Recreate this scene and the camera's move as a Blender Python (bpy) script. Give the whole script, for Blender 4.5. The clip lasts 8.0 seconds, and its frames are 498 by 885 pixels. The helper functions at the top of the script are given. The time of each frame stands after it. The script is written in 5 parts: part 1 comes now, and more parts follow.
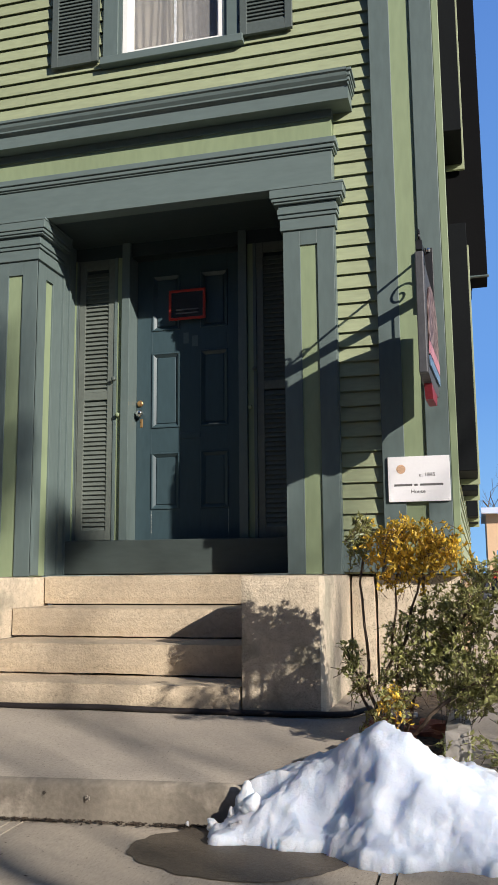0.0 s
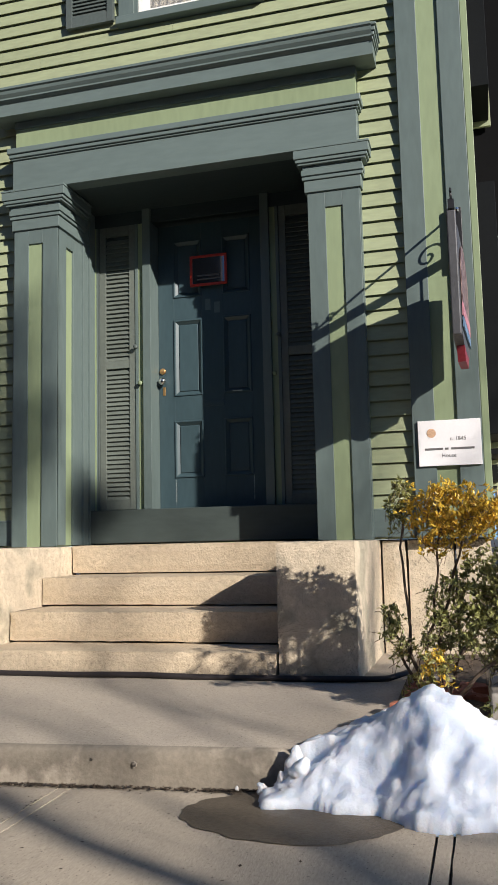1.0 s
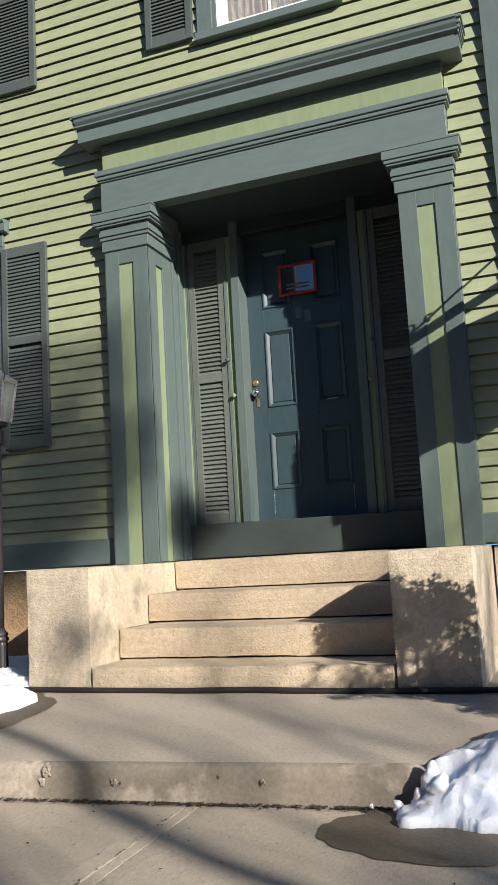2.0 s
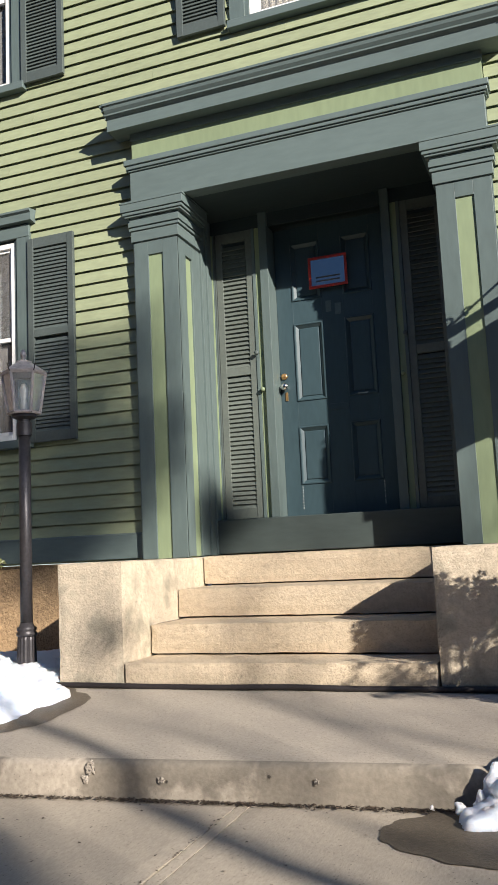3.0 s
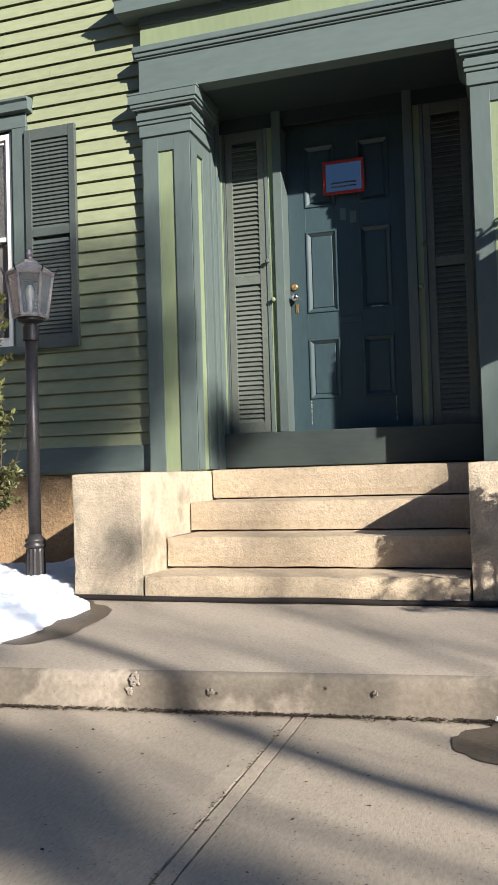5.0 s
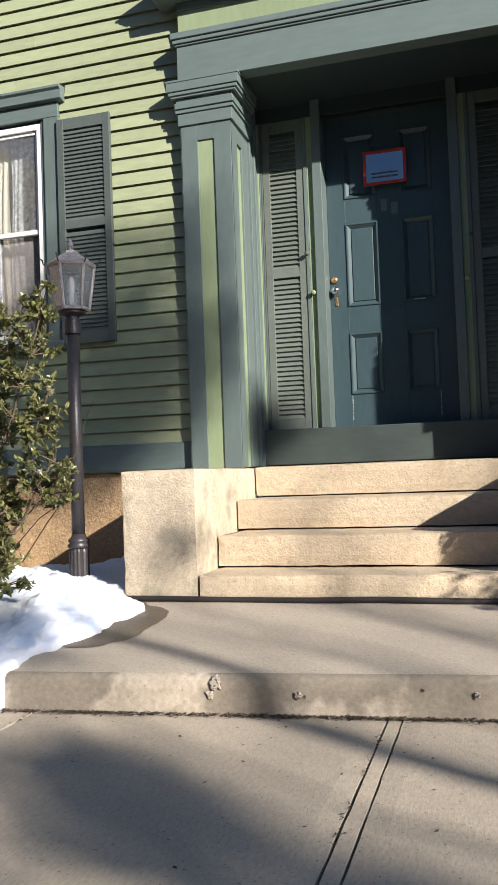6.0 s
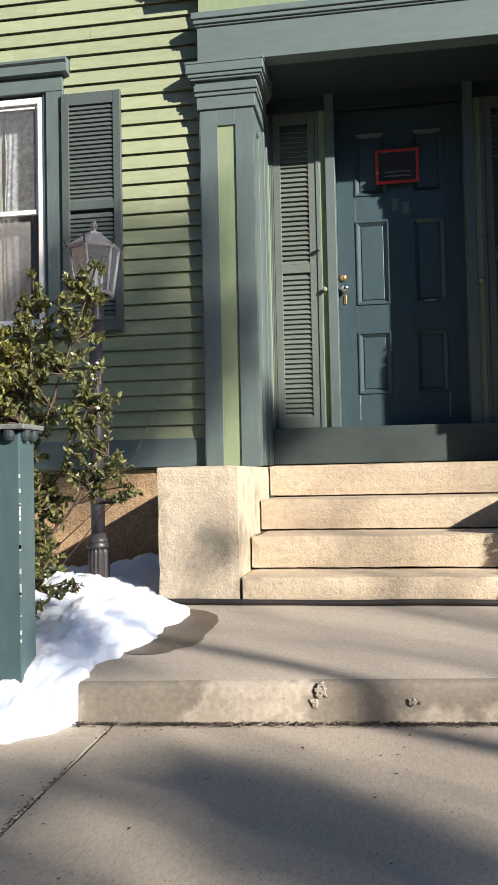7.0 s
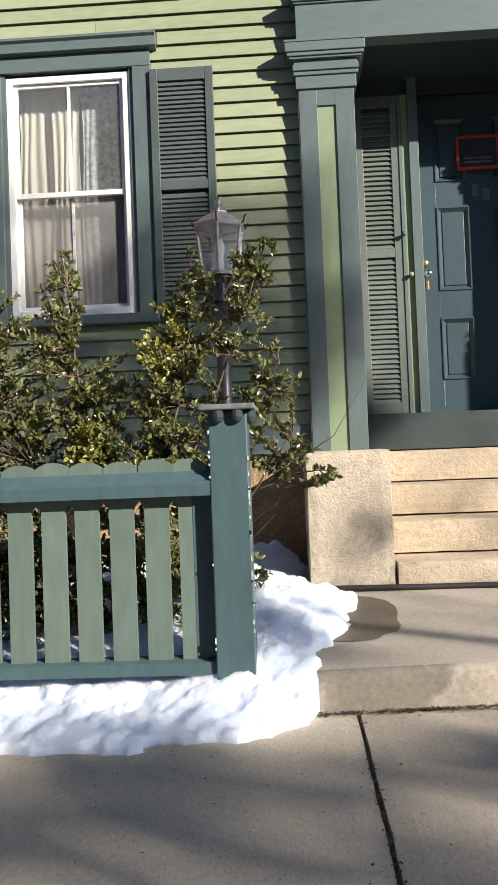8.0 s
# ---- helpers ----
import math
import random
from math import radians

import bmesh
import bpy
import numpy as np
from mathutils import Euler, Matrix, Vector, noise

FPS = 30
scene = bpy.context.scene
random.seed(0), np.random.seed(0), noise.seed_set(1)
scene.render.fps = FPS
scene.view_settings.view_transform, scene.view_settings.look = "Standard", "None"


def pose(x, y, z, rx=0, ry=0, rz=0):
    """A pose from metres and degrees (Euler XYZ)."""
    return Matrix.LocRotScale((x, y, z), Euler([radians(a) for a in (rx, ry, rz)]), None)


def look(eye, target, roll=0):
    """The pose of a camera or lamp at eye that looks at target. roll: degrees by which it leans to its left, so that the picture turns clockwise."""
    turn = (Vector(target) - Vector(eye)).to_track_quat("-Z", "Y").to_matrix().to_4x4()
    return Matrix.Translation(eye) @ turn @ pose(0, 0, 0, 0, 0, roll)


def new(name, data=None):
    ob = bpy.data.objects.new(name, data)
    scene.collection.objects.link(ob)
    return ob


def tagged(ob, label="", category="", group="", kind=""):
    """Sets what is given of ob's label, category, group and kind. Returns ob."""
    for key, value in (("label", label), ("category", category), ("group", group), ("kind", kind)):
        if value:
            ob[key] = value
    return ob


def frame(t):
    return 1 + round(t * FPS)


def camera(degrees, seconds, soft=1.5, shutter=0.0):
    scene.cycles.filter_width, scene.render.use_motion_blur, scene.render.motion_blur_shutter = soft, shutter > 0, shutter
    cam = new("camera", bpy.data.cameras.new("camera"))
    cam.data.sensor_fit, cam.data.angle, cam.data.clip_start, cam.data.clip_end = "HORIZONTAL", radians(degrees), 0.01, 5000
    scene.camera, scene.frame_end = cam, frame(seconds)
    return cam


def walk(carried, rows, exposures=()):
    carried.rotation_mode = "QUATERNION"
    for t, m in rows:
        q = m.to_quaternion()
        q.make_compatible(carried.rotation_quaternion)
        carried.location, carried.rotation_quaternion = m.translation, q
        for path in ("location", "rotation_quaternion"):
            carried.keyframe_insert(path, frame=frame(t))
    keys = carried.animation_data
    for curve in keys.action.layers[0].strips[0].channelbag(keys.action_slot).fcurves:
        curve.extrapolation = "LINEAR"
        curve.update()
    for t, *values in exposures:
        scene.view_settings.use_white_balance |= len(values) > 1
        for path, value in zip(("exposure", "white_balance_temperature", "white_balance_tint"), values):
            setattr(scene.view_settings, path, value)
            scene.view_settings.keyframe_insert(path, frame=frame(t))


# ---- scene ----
cam = camera(32.6, 8.0)
PATH = [
    (0, (-0.257, 0.252, 1.081), (-0.764, 2.163, 1.385), -0.5),
    (0.5, (-0.35, 0.252, 1.078), (-0.802, 2.184, 1.329), -0.2),
    (1, (-0.412, 0.262, 1.073), (-0.937, 2.178, 1.305), -1.3),
    (1.5, (-0.478, 0.268, 1.078), (-1.099, 2.153, 1.325), -3.2),
    (2, (-0.581, 0.289, 1.07), (-1.276, 2.145, 1.338), -3.2),
    (2.2, (-0.632, 0.302, 1.050), (-1.338, 2.153, 1.327), -2.9),
    (3.3, (-0.922, 0.291, 1.077), (-1.606, 2.156, 1.318), -2.3),
    (3.5, (-1.009, 0.295, 1.071), (-1.69, 2.163, 1.291), -1.5),
    (4, (-1.16, 0.29, 1.063), (-1.832, 2.164, 1.224), -1.1),
    (4.2, (-1.192, 0.288, 1.072), (-1.850, 2.171, 1.205), -1.3),
    (5.3, (-1.369, 0.317, 1.045), (-1.961, 2.226, 1.106), -1.8),
    (5.5, (-1.443, 0.325, 1.046), (-2.041, 2.232, 1.106), -2.1),
    (6, (-1.727, 0.346, 1.021), (-2.297, 2.261, 1.097), -2.1),
    (6.5, (-2.118, 0.345, 1.012), (-2.578, 2.29, 1.081), -0.9),
    (7, (-2.623, 0.338, 1.013), (-2.937, 2.311, 1.09), -1.2),
    (7.5, (-3.206, 0.273, 1.014), (-3.401, 2.262, 1.097), -2.7),
    (8, (-3.927, 0.316, 0.984), (-4.032, 2.312, 1.048), -2.2),
]
walk(cam, [(t, look(eye, target, roll)) for t, eye, target, roll in PATH],
     exposures=[(0.0, 0.50), (0.6, 0.55), (1.5, 0.68), (3.5, 0.91), (5.5, 1.04), (7.0, 1.06), (8.0, 0.97)])

# ---------------------------------------------------------------- light
SUN_TRAVEL = Vector((-1.35, 1.0, -0.745)).normalized()
sun_data = bpy.data.lights.new("sun", "SUN")
sun_data.energy, sun_data.angle, sun_data.color = 5.0, radians(0.6), (1.0, 0.935, 0.86)
sun = new("sun", sun_data)
sun.matrix_world = look((8, -8, 9), Vector((8, -8, 9)) + SUN_TRAVEL)
world = bpy.data.worlds.new("world")
scene.world = world
world.use_nodes = True
wn = world.node_tree.nodes
sky = wn.new("ShaderNodeTexSky")
sky.sky_type, sky.sun_disc = "NISHITA", False
sky.sun_elevation = math.asin(-SUN_TRAVEL.z)
sky.sun_rotation = math.atan2(-SUN_TRAVEL.x, -SUN_TRAVEL.y)
sky.air_density, sky.dust_density, sky.ozone_density = 0.8, 0.1, 6.0
world.node_tree.links.new(sky.outputs[0], wn["Background"].inputs[0])
wn["Background"].inputs[1].default_value = 0.076


# ---------------------------------------------------------------- materials
def material(name, rgb, rough=0.6, metal=0.0, var=0.15, fine=60.0, broad=2.5, bump=0.15, bump_scale=None, tint=None, tint_amount=0.5,
             stretch=(1, 1, 1), random_value=0.0, island=False, speck=None, speck_scale=160.0, speck_cut=0.6, spec=0.4, tint_from=0.42, tint_to=0.66):
    """A surface with grain, broad stains and relief, at real size."""
    m = bpy.data.materials.new(name)
    m.use_nodes = True
    nt = m.node_tree
    nd, ln = nt.nodes, nt.links
    bs = nd["Principled BSDF"]
    bs.inputs["Roughness"].default_value, bs.inputs["Metallic"].default_value = rough, metal
    bs.inputs["Specular IOR Level"].default_value = spec
    co = nd.new("ShaderNodeTexCoord")
    geo = nd.new("ShaderNodeNewGeometry")
    mp = nd.new("ShaderNodeMapping")
    mp.inputs["Scale"].default_value = stretch
    ln.new(geo.outputs["Position"], mp.inputs["Vector"])
    n1, n2 = nd.new("ShaderNodeTexNoise"), nd.new("ShaderNodeTexNoise")
    n1.inputs["Scale"].default_value, n1.inputs["Detail"].default_value = fine, 6
    n2.inputs["Scale"].default_value, n2.inputs["Detail"].default_value = broad, 5
    for n in (n1, n2):
        ln.new(mp.outputs[0], n.inputs["Vector"])
    add = nd.new("ShaderNodeMath")
    add.operation = "ADD"
    ln.new(n1.outputs["Fac"], add.inputs[0])
    ln.new(n2.outputs["Fac"], add.inputs[1])
    ramp = nd.new("ShaderNodeMapRange")
    ramp.inputs["From Min"].default_value, ramp.inputs["From Max"].default_value = 0.65, 1.35
    ramp.inputs["To Min"].default_value, ramp.inputs["To Max"].default_value = 1 - var, 1 + var
    ln.new(add.outputs[0], ramp.inputs["Value"])
    value = ramp.outputs[0]
    if random_value:
        src = geo.outputs["Random Per Island"] if island else nd.new("ShaderNodeObjectInfo").outputs["Random"]
        rr = nd.new("ShaderNodeMapRange")
        rr.inputs["To Min"].default_value, rr.inputs["To Max"].default_value = 1 - random_value, 1 + random_value
        ln.new(src, rr.inputs["Value"])
        mu = nd.new("ShaderNodeMath")
        mu.operation = "MULTIPLY"
        ln.new(value, mu.inputs[0])
        ln.new(rr.outputs[0], mu.inputs[1])
        value = mu.outputs[0]
    base = None
    if tint:
        mix = nd.new("ShaderNodeMix")
        mix.data_type = "RGBA"
        mix.inputs["A"].default_value, mix.inputs["B"].default_value = (*rgb, 1), (*tint, 1)
        r2 = nd.new("ShaderNodeMapRange")
        r2.inputs["From Min"].default_value, r2.inputs["From Max"].default_value = tint_from, tint_to
        r2.inputs["To Max"].default_value = tint_amount
        ln.new(n2.outputs["Fac"], r2.inputs["Value"])
        ln.new(r2.outputs[0], mix.inputs["Factor"])
        base = mix.outputs["Result"]
    if speck:
        vo = nd.new("ShaderNodeTexNoise")
        vo.inputs["Scale"].default_value, vo.inputs["Detail"].default_value = speck_scale, 2
        ln.new(geo.outputs["Position"], vo.inputs["Vector"])
        r3 = nd.new("ShaderNodeMapRange")
        r3.inputs["From Min"].default_value, r3.inputs["From Max"].default_value = speck_cut, speck_cut + 0.06
        ln.new(vo.outputs["Fac"], r3.inputs["Value"])
        mx = nd.new("ShaderNodeMix")
        mx.data_type = "RGBA"
        mx.inputs["A"].default_value, mx.inputs["B"].default_value = (*rgb, 1), (*speck, 1)
        if base:
            ln.new(base, mx.inputs["A"])
        ln.new(r3.outputs[0], mx.inputs["Factor"])
        base = mx.outputs["Result"]
    sc = nd.new("ShaderNodeVectorMath")
    sc.operation = "SCALE"
    sc.inputs[0].default_value = rgb
    if base:
        ln.new(base, sc.inputs[0])
    ln.new(value, sc.inputs["Scale"])
    ln.new(sc.outputs[0], bs.inputs["Base Color"])
    if bump:
        bp = nd.new("ShaderNodeBump")
        bp.inputs["Strength"].default_value, bp.inputs["Distance"].default_value = bump, 0.01
        src = n1
        if bump_scale:
            src = nd.new("ShaderNodeTexNoise")
            src.inputs["Scale"].default_value, src.inputs["Detail"].default_value = bump_scale, 6
            ln.new(mp.outputs[0], src.inputs["Vector"])
        ln.new(src.outputs["Fac"], bp.inputs["Height"])
        ln.new(bp.outputs[0], bs.inputs["Normal"])
    return m


def glass(name, rgb=(1, 1, 1), rough=0.0):
    m = bpy.data.materials.new(name)
    m.use_nodes = True
    nd, ln = m.node_tree.nodes, m.node_tree.links
    nd.remove(nd["Principled BSDF"])
    tr, gl, mix, fr = nd.new("ShaderNodeBsdfTransparent"), nd.new("ShaderNodeBsdfGlossy"), nd.new("ShaderNodeMixShader"), nd.new("ShaderNodeFresnel")
    tr.inputs[0].default_value, gl.inputs["Roughness"].default_value = (*rgb, 1), rough
    fr.inputs["IOR"].default_value = 1.5
    for a, b in ((fr.outputs[0], mix.inputs[0]), (tr.outputs[0], mix.inputs[1]), (gl.outputs[0], mix.inputs[2]), (mix.outputs[0], nd["Material Output"].inputs[0])):
        ln.new(a, b)
    return m


def leaf_material(name, rgb, spread=0.35, rough=0.4):
    m = material(name, rgb, rough, var=0.2, fine=40, broad=6, bump=0, random_value=spread, island=True, spec=0.5)
    m.node_tree.nodes["Principled BSDF"].inputs["Subsurface Weight"].default_value = 0.0
    bs = m.node_tree.nodes["Principled BSDF"]
    tl, mix = m.node_tree.nodes.new("ShaderNodeBsdfTranslucent"), m.node_tree.nodes.new("ShaderNodeMixShader")
    tl.inputs[0].default_value = (rgb[0] * 1.6, rgb[1] * 1.6, rgb[2], 1)
    mix.inputs[0].default_value = 0.25
    for a, b in ((bs.outputs[0], mix.inputs[1]), (tl.outputs[0], mix.inputs[2]), (mix.outputs[0], m.node_tree.nodes["Material Output"].inputs[0])):
        m.node_tree.links.new(a, b)
    return m


LIGHT_GREEN = material("light_green_paint", (0.285, 0.315, 0.190), 0.55, var=0.14, fine=35, broad=1.7, bump=0.10, stretch=(0.25, 1, 1), random_value=0.06)
PANEL_GREEN = material("panel_green_paint", (0.225, 0.275, 0.160), 0.5, var=0.10, fine=30, broad=1.5, bump=0.06, stretch=(1, 1, 0.2))
TRIM = material("grey_green_trim_paint", (0.102, 0.134, 0.127), 0.5, var=0.12, fine=30, broad=1.6, bump=0.06, stretch=(1, 1, 0.25))
TRIM_H = material("grey_green_board_paint", (0.112, 0.146, 0.138), 0.5, var=0.12, fine=30, broad=1.6, bump=0.06, stretch=(0.25, 1, 1))
SHUTTER_PAINT = material("shutter_paint", (0.078, 0.095, 0.088), 0.5, var=0.16, fine=40, broad=2, bump=0.08, random_value=0.08)
SIDE_SHUTTER_PAINT = material("grey_green_side_shutter_paint", (0.118, 0.134, 0.116), 0.5, var=0.16, fine=40, broad=2, bump=0.08, random_value=0.08)
DOOR_PAINT = material("blue_green_door_paint", (0.040, 0.068, 0.078), 0.42, var=0.12, fine=40, broad=2.2, bump=0.05, stretch=(1, 1, 0.25))
THRESHOLD = material("dark_threshold_paint", (0.05, 0.064, 0.06), 0.5, var=0.15, fine=30, broad=2, bump=0.08, stretch=(0.25, 1, 1))
# trim darkened in colour to hold the shade of the door recess
RECESS_SHADE = material("recess_shade_paint", (0.030, 0.042, 0.043), 0.5, var=0.12, fine=30, broad=1.6, bump=0.06, stretch=(0.25, 1, 1))
WORN = material("worn_paint", (0.42, 0.45, 0.42), 0.6, var=0.3, fine=60, bump=0.1)
GRANITE = material("pale_granite", (0.575, 0.465, 0.325), 0.85, var=0.22, fine=34, broad=3.0, bump=0.45, bump_scale=70, speck=(0.24, 0.185, 0.13), speck_scale=210, speck_cut=0.575, random_value=0.07, tint=(0.44, 0.36, 0.26), tint_amount=0.75)
CHEEK = material("speckled_granite", (0.57, 0.475, 0.35), 0.85, var=0.24, fine=30, broad=3.4, bump=0.45, bump_scale=75, speck=(0.13, 0.11, 0.085), speck_scale=190, speck_cut=0.58, tint=(0.27, 0.245, 0.18), tint_amount=0.8, tint_from=0.52, tint_to=0.64)
FOUNDATION = material("rough_foundation_stone", (0.40, 0.27, 0.15), 0.9, var=0.35, fine=40, broad=4, bump=0.9, bump_scale=45, speck=(0.18, 0.115, 0.06), speck_scale=110, speck_cut=0.54)
CONCRETE = material("sidewalk_concrete", (0.43, 0.365, 0.28), 0.9, var=0.2, fine=120, broad=1.3, bump=0.12, bump_scale=150, stretch=(1, 0.3, 1), speck=(0.17, 0.14, 0.11), speck_scale=110, speck_cut=0.655, random_value=0.05, tint=(0.33, 0.28, 0.215), tint_amount=0.9)
LANDING = material("landing_concrete", (0.40, 0.345, 0.275), 0.88, var=0.2, fine=70, broad=1.5, bump=0.2, bump_scale=180, speck=(0.18, 0.15, 0.12), speck_scale=130, speck_cut=0.64, tint=(0.29, 0.25, 0.205), tint_amount=0.85)
CURB = material("stained_curb_concrete", (0.41, 0.35, 0.275), 0.88, var=0.25, fine=45, broad=2.3, bump=0.2, bump_scale=90, speck=(0.20, 0.17, 0.13), speck_scale=120, speck_cut=0.67, tint=(0.21, 0.18, 0.14), tint_amount=1.0, tint_from=0.45, tint_to=0.50)
CRUMBLED = material("crumbled_concrete", (0.37, 0.32, 0.26), 0.9, var=0.4, fine=90, broad=14, bump=0.9, bump_scale=70, speck=(0.10, 0.085, 0.07), speck_scale=90, speck_cut=0.55)
WET = material("wet_concrete", (0.105, 0.084, 0.060), 0.6, var=0.35, fine=60, broad=3, bump=0.3, bump_scale=140, spec=0.5)
DIRT = material("garden_soil", (0.10, 0.07, 0.045), 0.95, var=0.4, fine=30, broad=5, bump=1.0, bump_scale=40, speck=(0.03, 0.022, 0.015), speck_scale=45)
JOINT = material("joint_dirt", (0.06, 0.05, 0.04), 0.95, var=0.3, bump=0.5)
ASPHALT = material("asphalt", (0.055, 0.054, 0.052), 0.9, var=0.2, fine=80, bump=0.5, bump_scale=120)
SNOW = material("old_snow", (0.66, 0.71, 0.80), 0.75, var=0.03, fine=45, broad=5, bump=0.35, bump_scale=85, spec=0.2)
SNOW.node_tree.nodes["Principled BSDF"].inputs["Subsurface Weight"].default_value = 0.9
SNOW.node_tree.nodes["Principled BSDF"].inputs["Subsurface Radius"].default_value = (0.7, 0.85, 1.0)
SNOW.node_tree.nodes["Principled BSDF"].inputs["Subsurface Scale"].default_value = 0.10
BLACK_IRON = material("black_iron", (0.02, 0.02, 0.022), 0.45, 0.3, var=0.25, fine=60, bump=0.1)
LAMP_METAL = material("grey_brown_lamp_metal", (0.060, 0.055, 0.058), 0.42, 0.35, var=0.28, fine=50, bump=0.1)
LAMP_COPPER = material("weathered_copper", (0.50, 0.44, 0.42), 0.45, 0.25, var=0.4, fine=40, bump=0.2)
RUBBER = material("black_rubber", (0.022, 0.018, 0.018), 0.6, var=0.3, bump=0.1)
WHITE_PAINT = material("white_sash_paint", (0.78, 0.77, 0.73), 0.45, var=0.06, fine=40, bump=0.05)
CURTAIN = material("cream_curtain", (0.84, 0.79, 0.69), 0.9, var=0.08, fine=80, bump=0.1)
LACE = material("grey_lace_curtain", (0.52, 0.53, 0.55), 0.9, var=0.55, fine=45, broad=26, bump=0.1)
DARK_ROOM = material("unlit_room_dark", (0.05, 0.045, 0.042), 0.9, var=0.2, bump=0)
BRASS = material("brass", (0.70, 0.40, 0.17), 0.3, 0.9, var=0.15, bump=0.05)
NICKEL = material("polished_nickel", (0.75, 0.73, 0.68), 0.18, 1.0, var=0.1, bump=0.05)
RED_FRAME = material("red_plastic", (0.46, 0.035, 0.018), 0.35, var=0.12, bump=0.03)
SIGN_GLASS = material("dark_glossy_sign_face", (0.018, 0.02, 0.019), 0.06, var=0.15, bump=0.0, spec=0.8)
PLAQUE_WHITE = material("white_plaque", (0.82, 0.80, 0.80), 0.4, var=0.03, bump=0.02)
INK = material("grey_ink", (0.13, 0.12, 0.12), 0.6, var=0.15, bump=0)
EMBLEM = material("orange_brown_emblem", (0.60, 0.38, 0.24), 0.6, var=0.6, fine=120, bump=0)
NUMBER_PAINT = material("faded_number_paint", (0.10, 0.14, 0.15), 0.5, var=0.2, bump=0)
SIGN_EDGE = material("grey_sign_edge", (0.075, 0.075, 0.08), 0.5, var=0.2, fine=50, bump=0.1)
SIGN_MAROON = material("maroon_sign_face", (0.085, 0.045, 0.045), 0.45, var=0.6, fine=60, broad=22, bump=0.3, tint=(0.30, 0.22, 0.20), tint_amount=0.9)
SIGN_PINK = material("pink_sign_stripe", (0.46, 0.20, 0.235), 0.5, var=0.15, bump=0.05)
SIGN_BLUE = material("blue_sign_stripe", (0.13, 0.21, 0.31), 0.5, var=0.15, bump=0.05)
SIGN_RED = material("red_sign_foot", (0.27, 0.03, 0.045), 0.45, var=0.2, bump=0.05)
FENCE_PAINT = material("grey_green_fence_paint", (0.112, 0.150, 0.124), 0.5, var=0.16, fine=30, broad=2, bump=0.08, stretch=(1, 1, 0.25), random_value=0.05)
FENCE_DARK = material("blue_green_fence_paint", (0.058, 0.096, 0.100), 0.42, var=0.16, fine=30, broad=2, bump=0.08, stretch=(1, 1, 0.3))
CAP_WOOD = material("weathered_cap_paint", (0.16, 0.17, 0.155), 0.7, var=0.35, fine=50, broad=9, bump=0.3, tint=(0.06, 0.085, 0.085), tint_amount=0.9)
BARK = material("shrub_bark", (0.12, 0.085, 0.06), 0.9, var=0.3, fine=50, bump=0.5)
TREE_BARK = material("tree_bark", (0.11, 0.09, 0.075), 0.9, var=0.3, fine=20, bump=0.6)
YELLOW_LEAF = leaf_material("yellow_leaves", (0.66, 0.45, 0.065), 0.4)
GREEN_LEAF = leaf_material("olive_leaves", (0.30, 0.30, 0.12), 0.5, 0.35)
HOLLY_LEAF = leaf_material("holly_leaves", (0.15, 0.155, 0.06), 0.55, 0.3)
HOLLY_YELLOW = leaf_material("yellow_green_leaves", (0.26, 0.25, 0.06), 0.4, 0.35)
DRY_LEAF = material("dry_leaf_litter", (0.06, 0.042, 0.028), 0.9, var=0.4, bump=0, random_value=0.5, island=True)
BRICK_RED = material("crumbled_brick", (0.36, 0.13, 0.08), 0.9, var=0.35, fine=30, bump=0.8, bump_scale=40, random_value=0.2)
STONE = material("edging_stone", (0.40, 0.36, 0.31), 0.9, var=0.25, fine=20, bump=0.7, random_value=0.15)
STREET_WALL = material("dark_stand_in_wall", (0.11, 0.08, 0.065), 0.9, var=0.3, fine=8, broad=0.3, bump=0.2)
BEIGE_WALL = material("beige_stucco", (0.62, 0.42, 0.26), 0.9, var=0.06, fine=10, broad=0.4, bump=0.1)
# deep shade along the side wall is put into this near-black base
SIDE_SHADE = material("shade_black_side_shutter", (0.006, 0.007, 0.008), 0.7, var=0.2, bump=0.05, spec=0.1)
# almost black, so the colour itself carries the shade on eave and bay
EAVE_SHADE = material("shade_black_eave", (0.004, 0.004, 0.0045), 0.8, var=0.2, bump=0.05, spec=0.08)
CAR_RED = material("red_car_paint", (0.45, 0.02, 0.02), 0.25, var=0.05, bump=0)
CAR_BLUE = material("dark_blue_car_paint", (0.03, 0.04, 0.07), 0.25, var=0.05, bump=0)
CAR_GLASS = material("car_glass", (0.02, 0.025, 0.03), 0.08, var=0.05, bump=0)
TYRE = material("tyre", (0.02, 0.02, 0.02), 0.8, var=0.1, bump=0)
SIGN_GLASS.node_tree.nodes["Principled BSDF"].inputs["Coat Weight"].default_value = 1.0
SIGN_GLASS.node_tree.nodes["Principled BSDF"].inputs["Coat IOR"].default_value = 2.0
SIGN_GLASS.node_tree.nodes["Principled BSDF"].inputs["Coat Roughness"].default_value = 0.02
CLEAR = glass("window_glass", (0.92, 0.95, 0.95))
SCREENED = glass("screened_glass", (0.74, 0.73, 0.71))
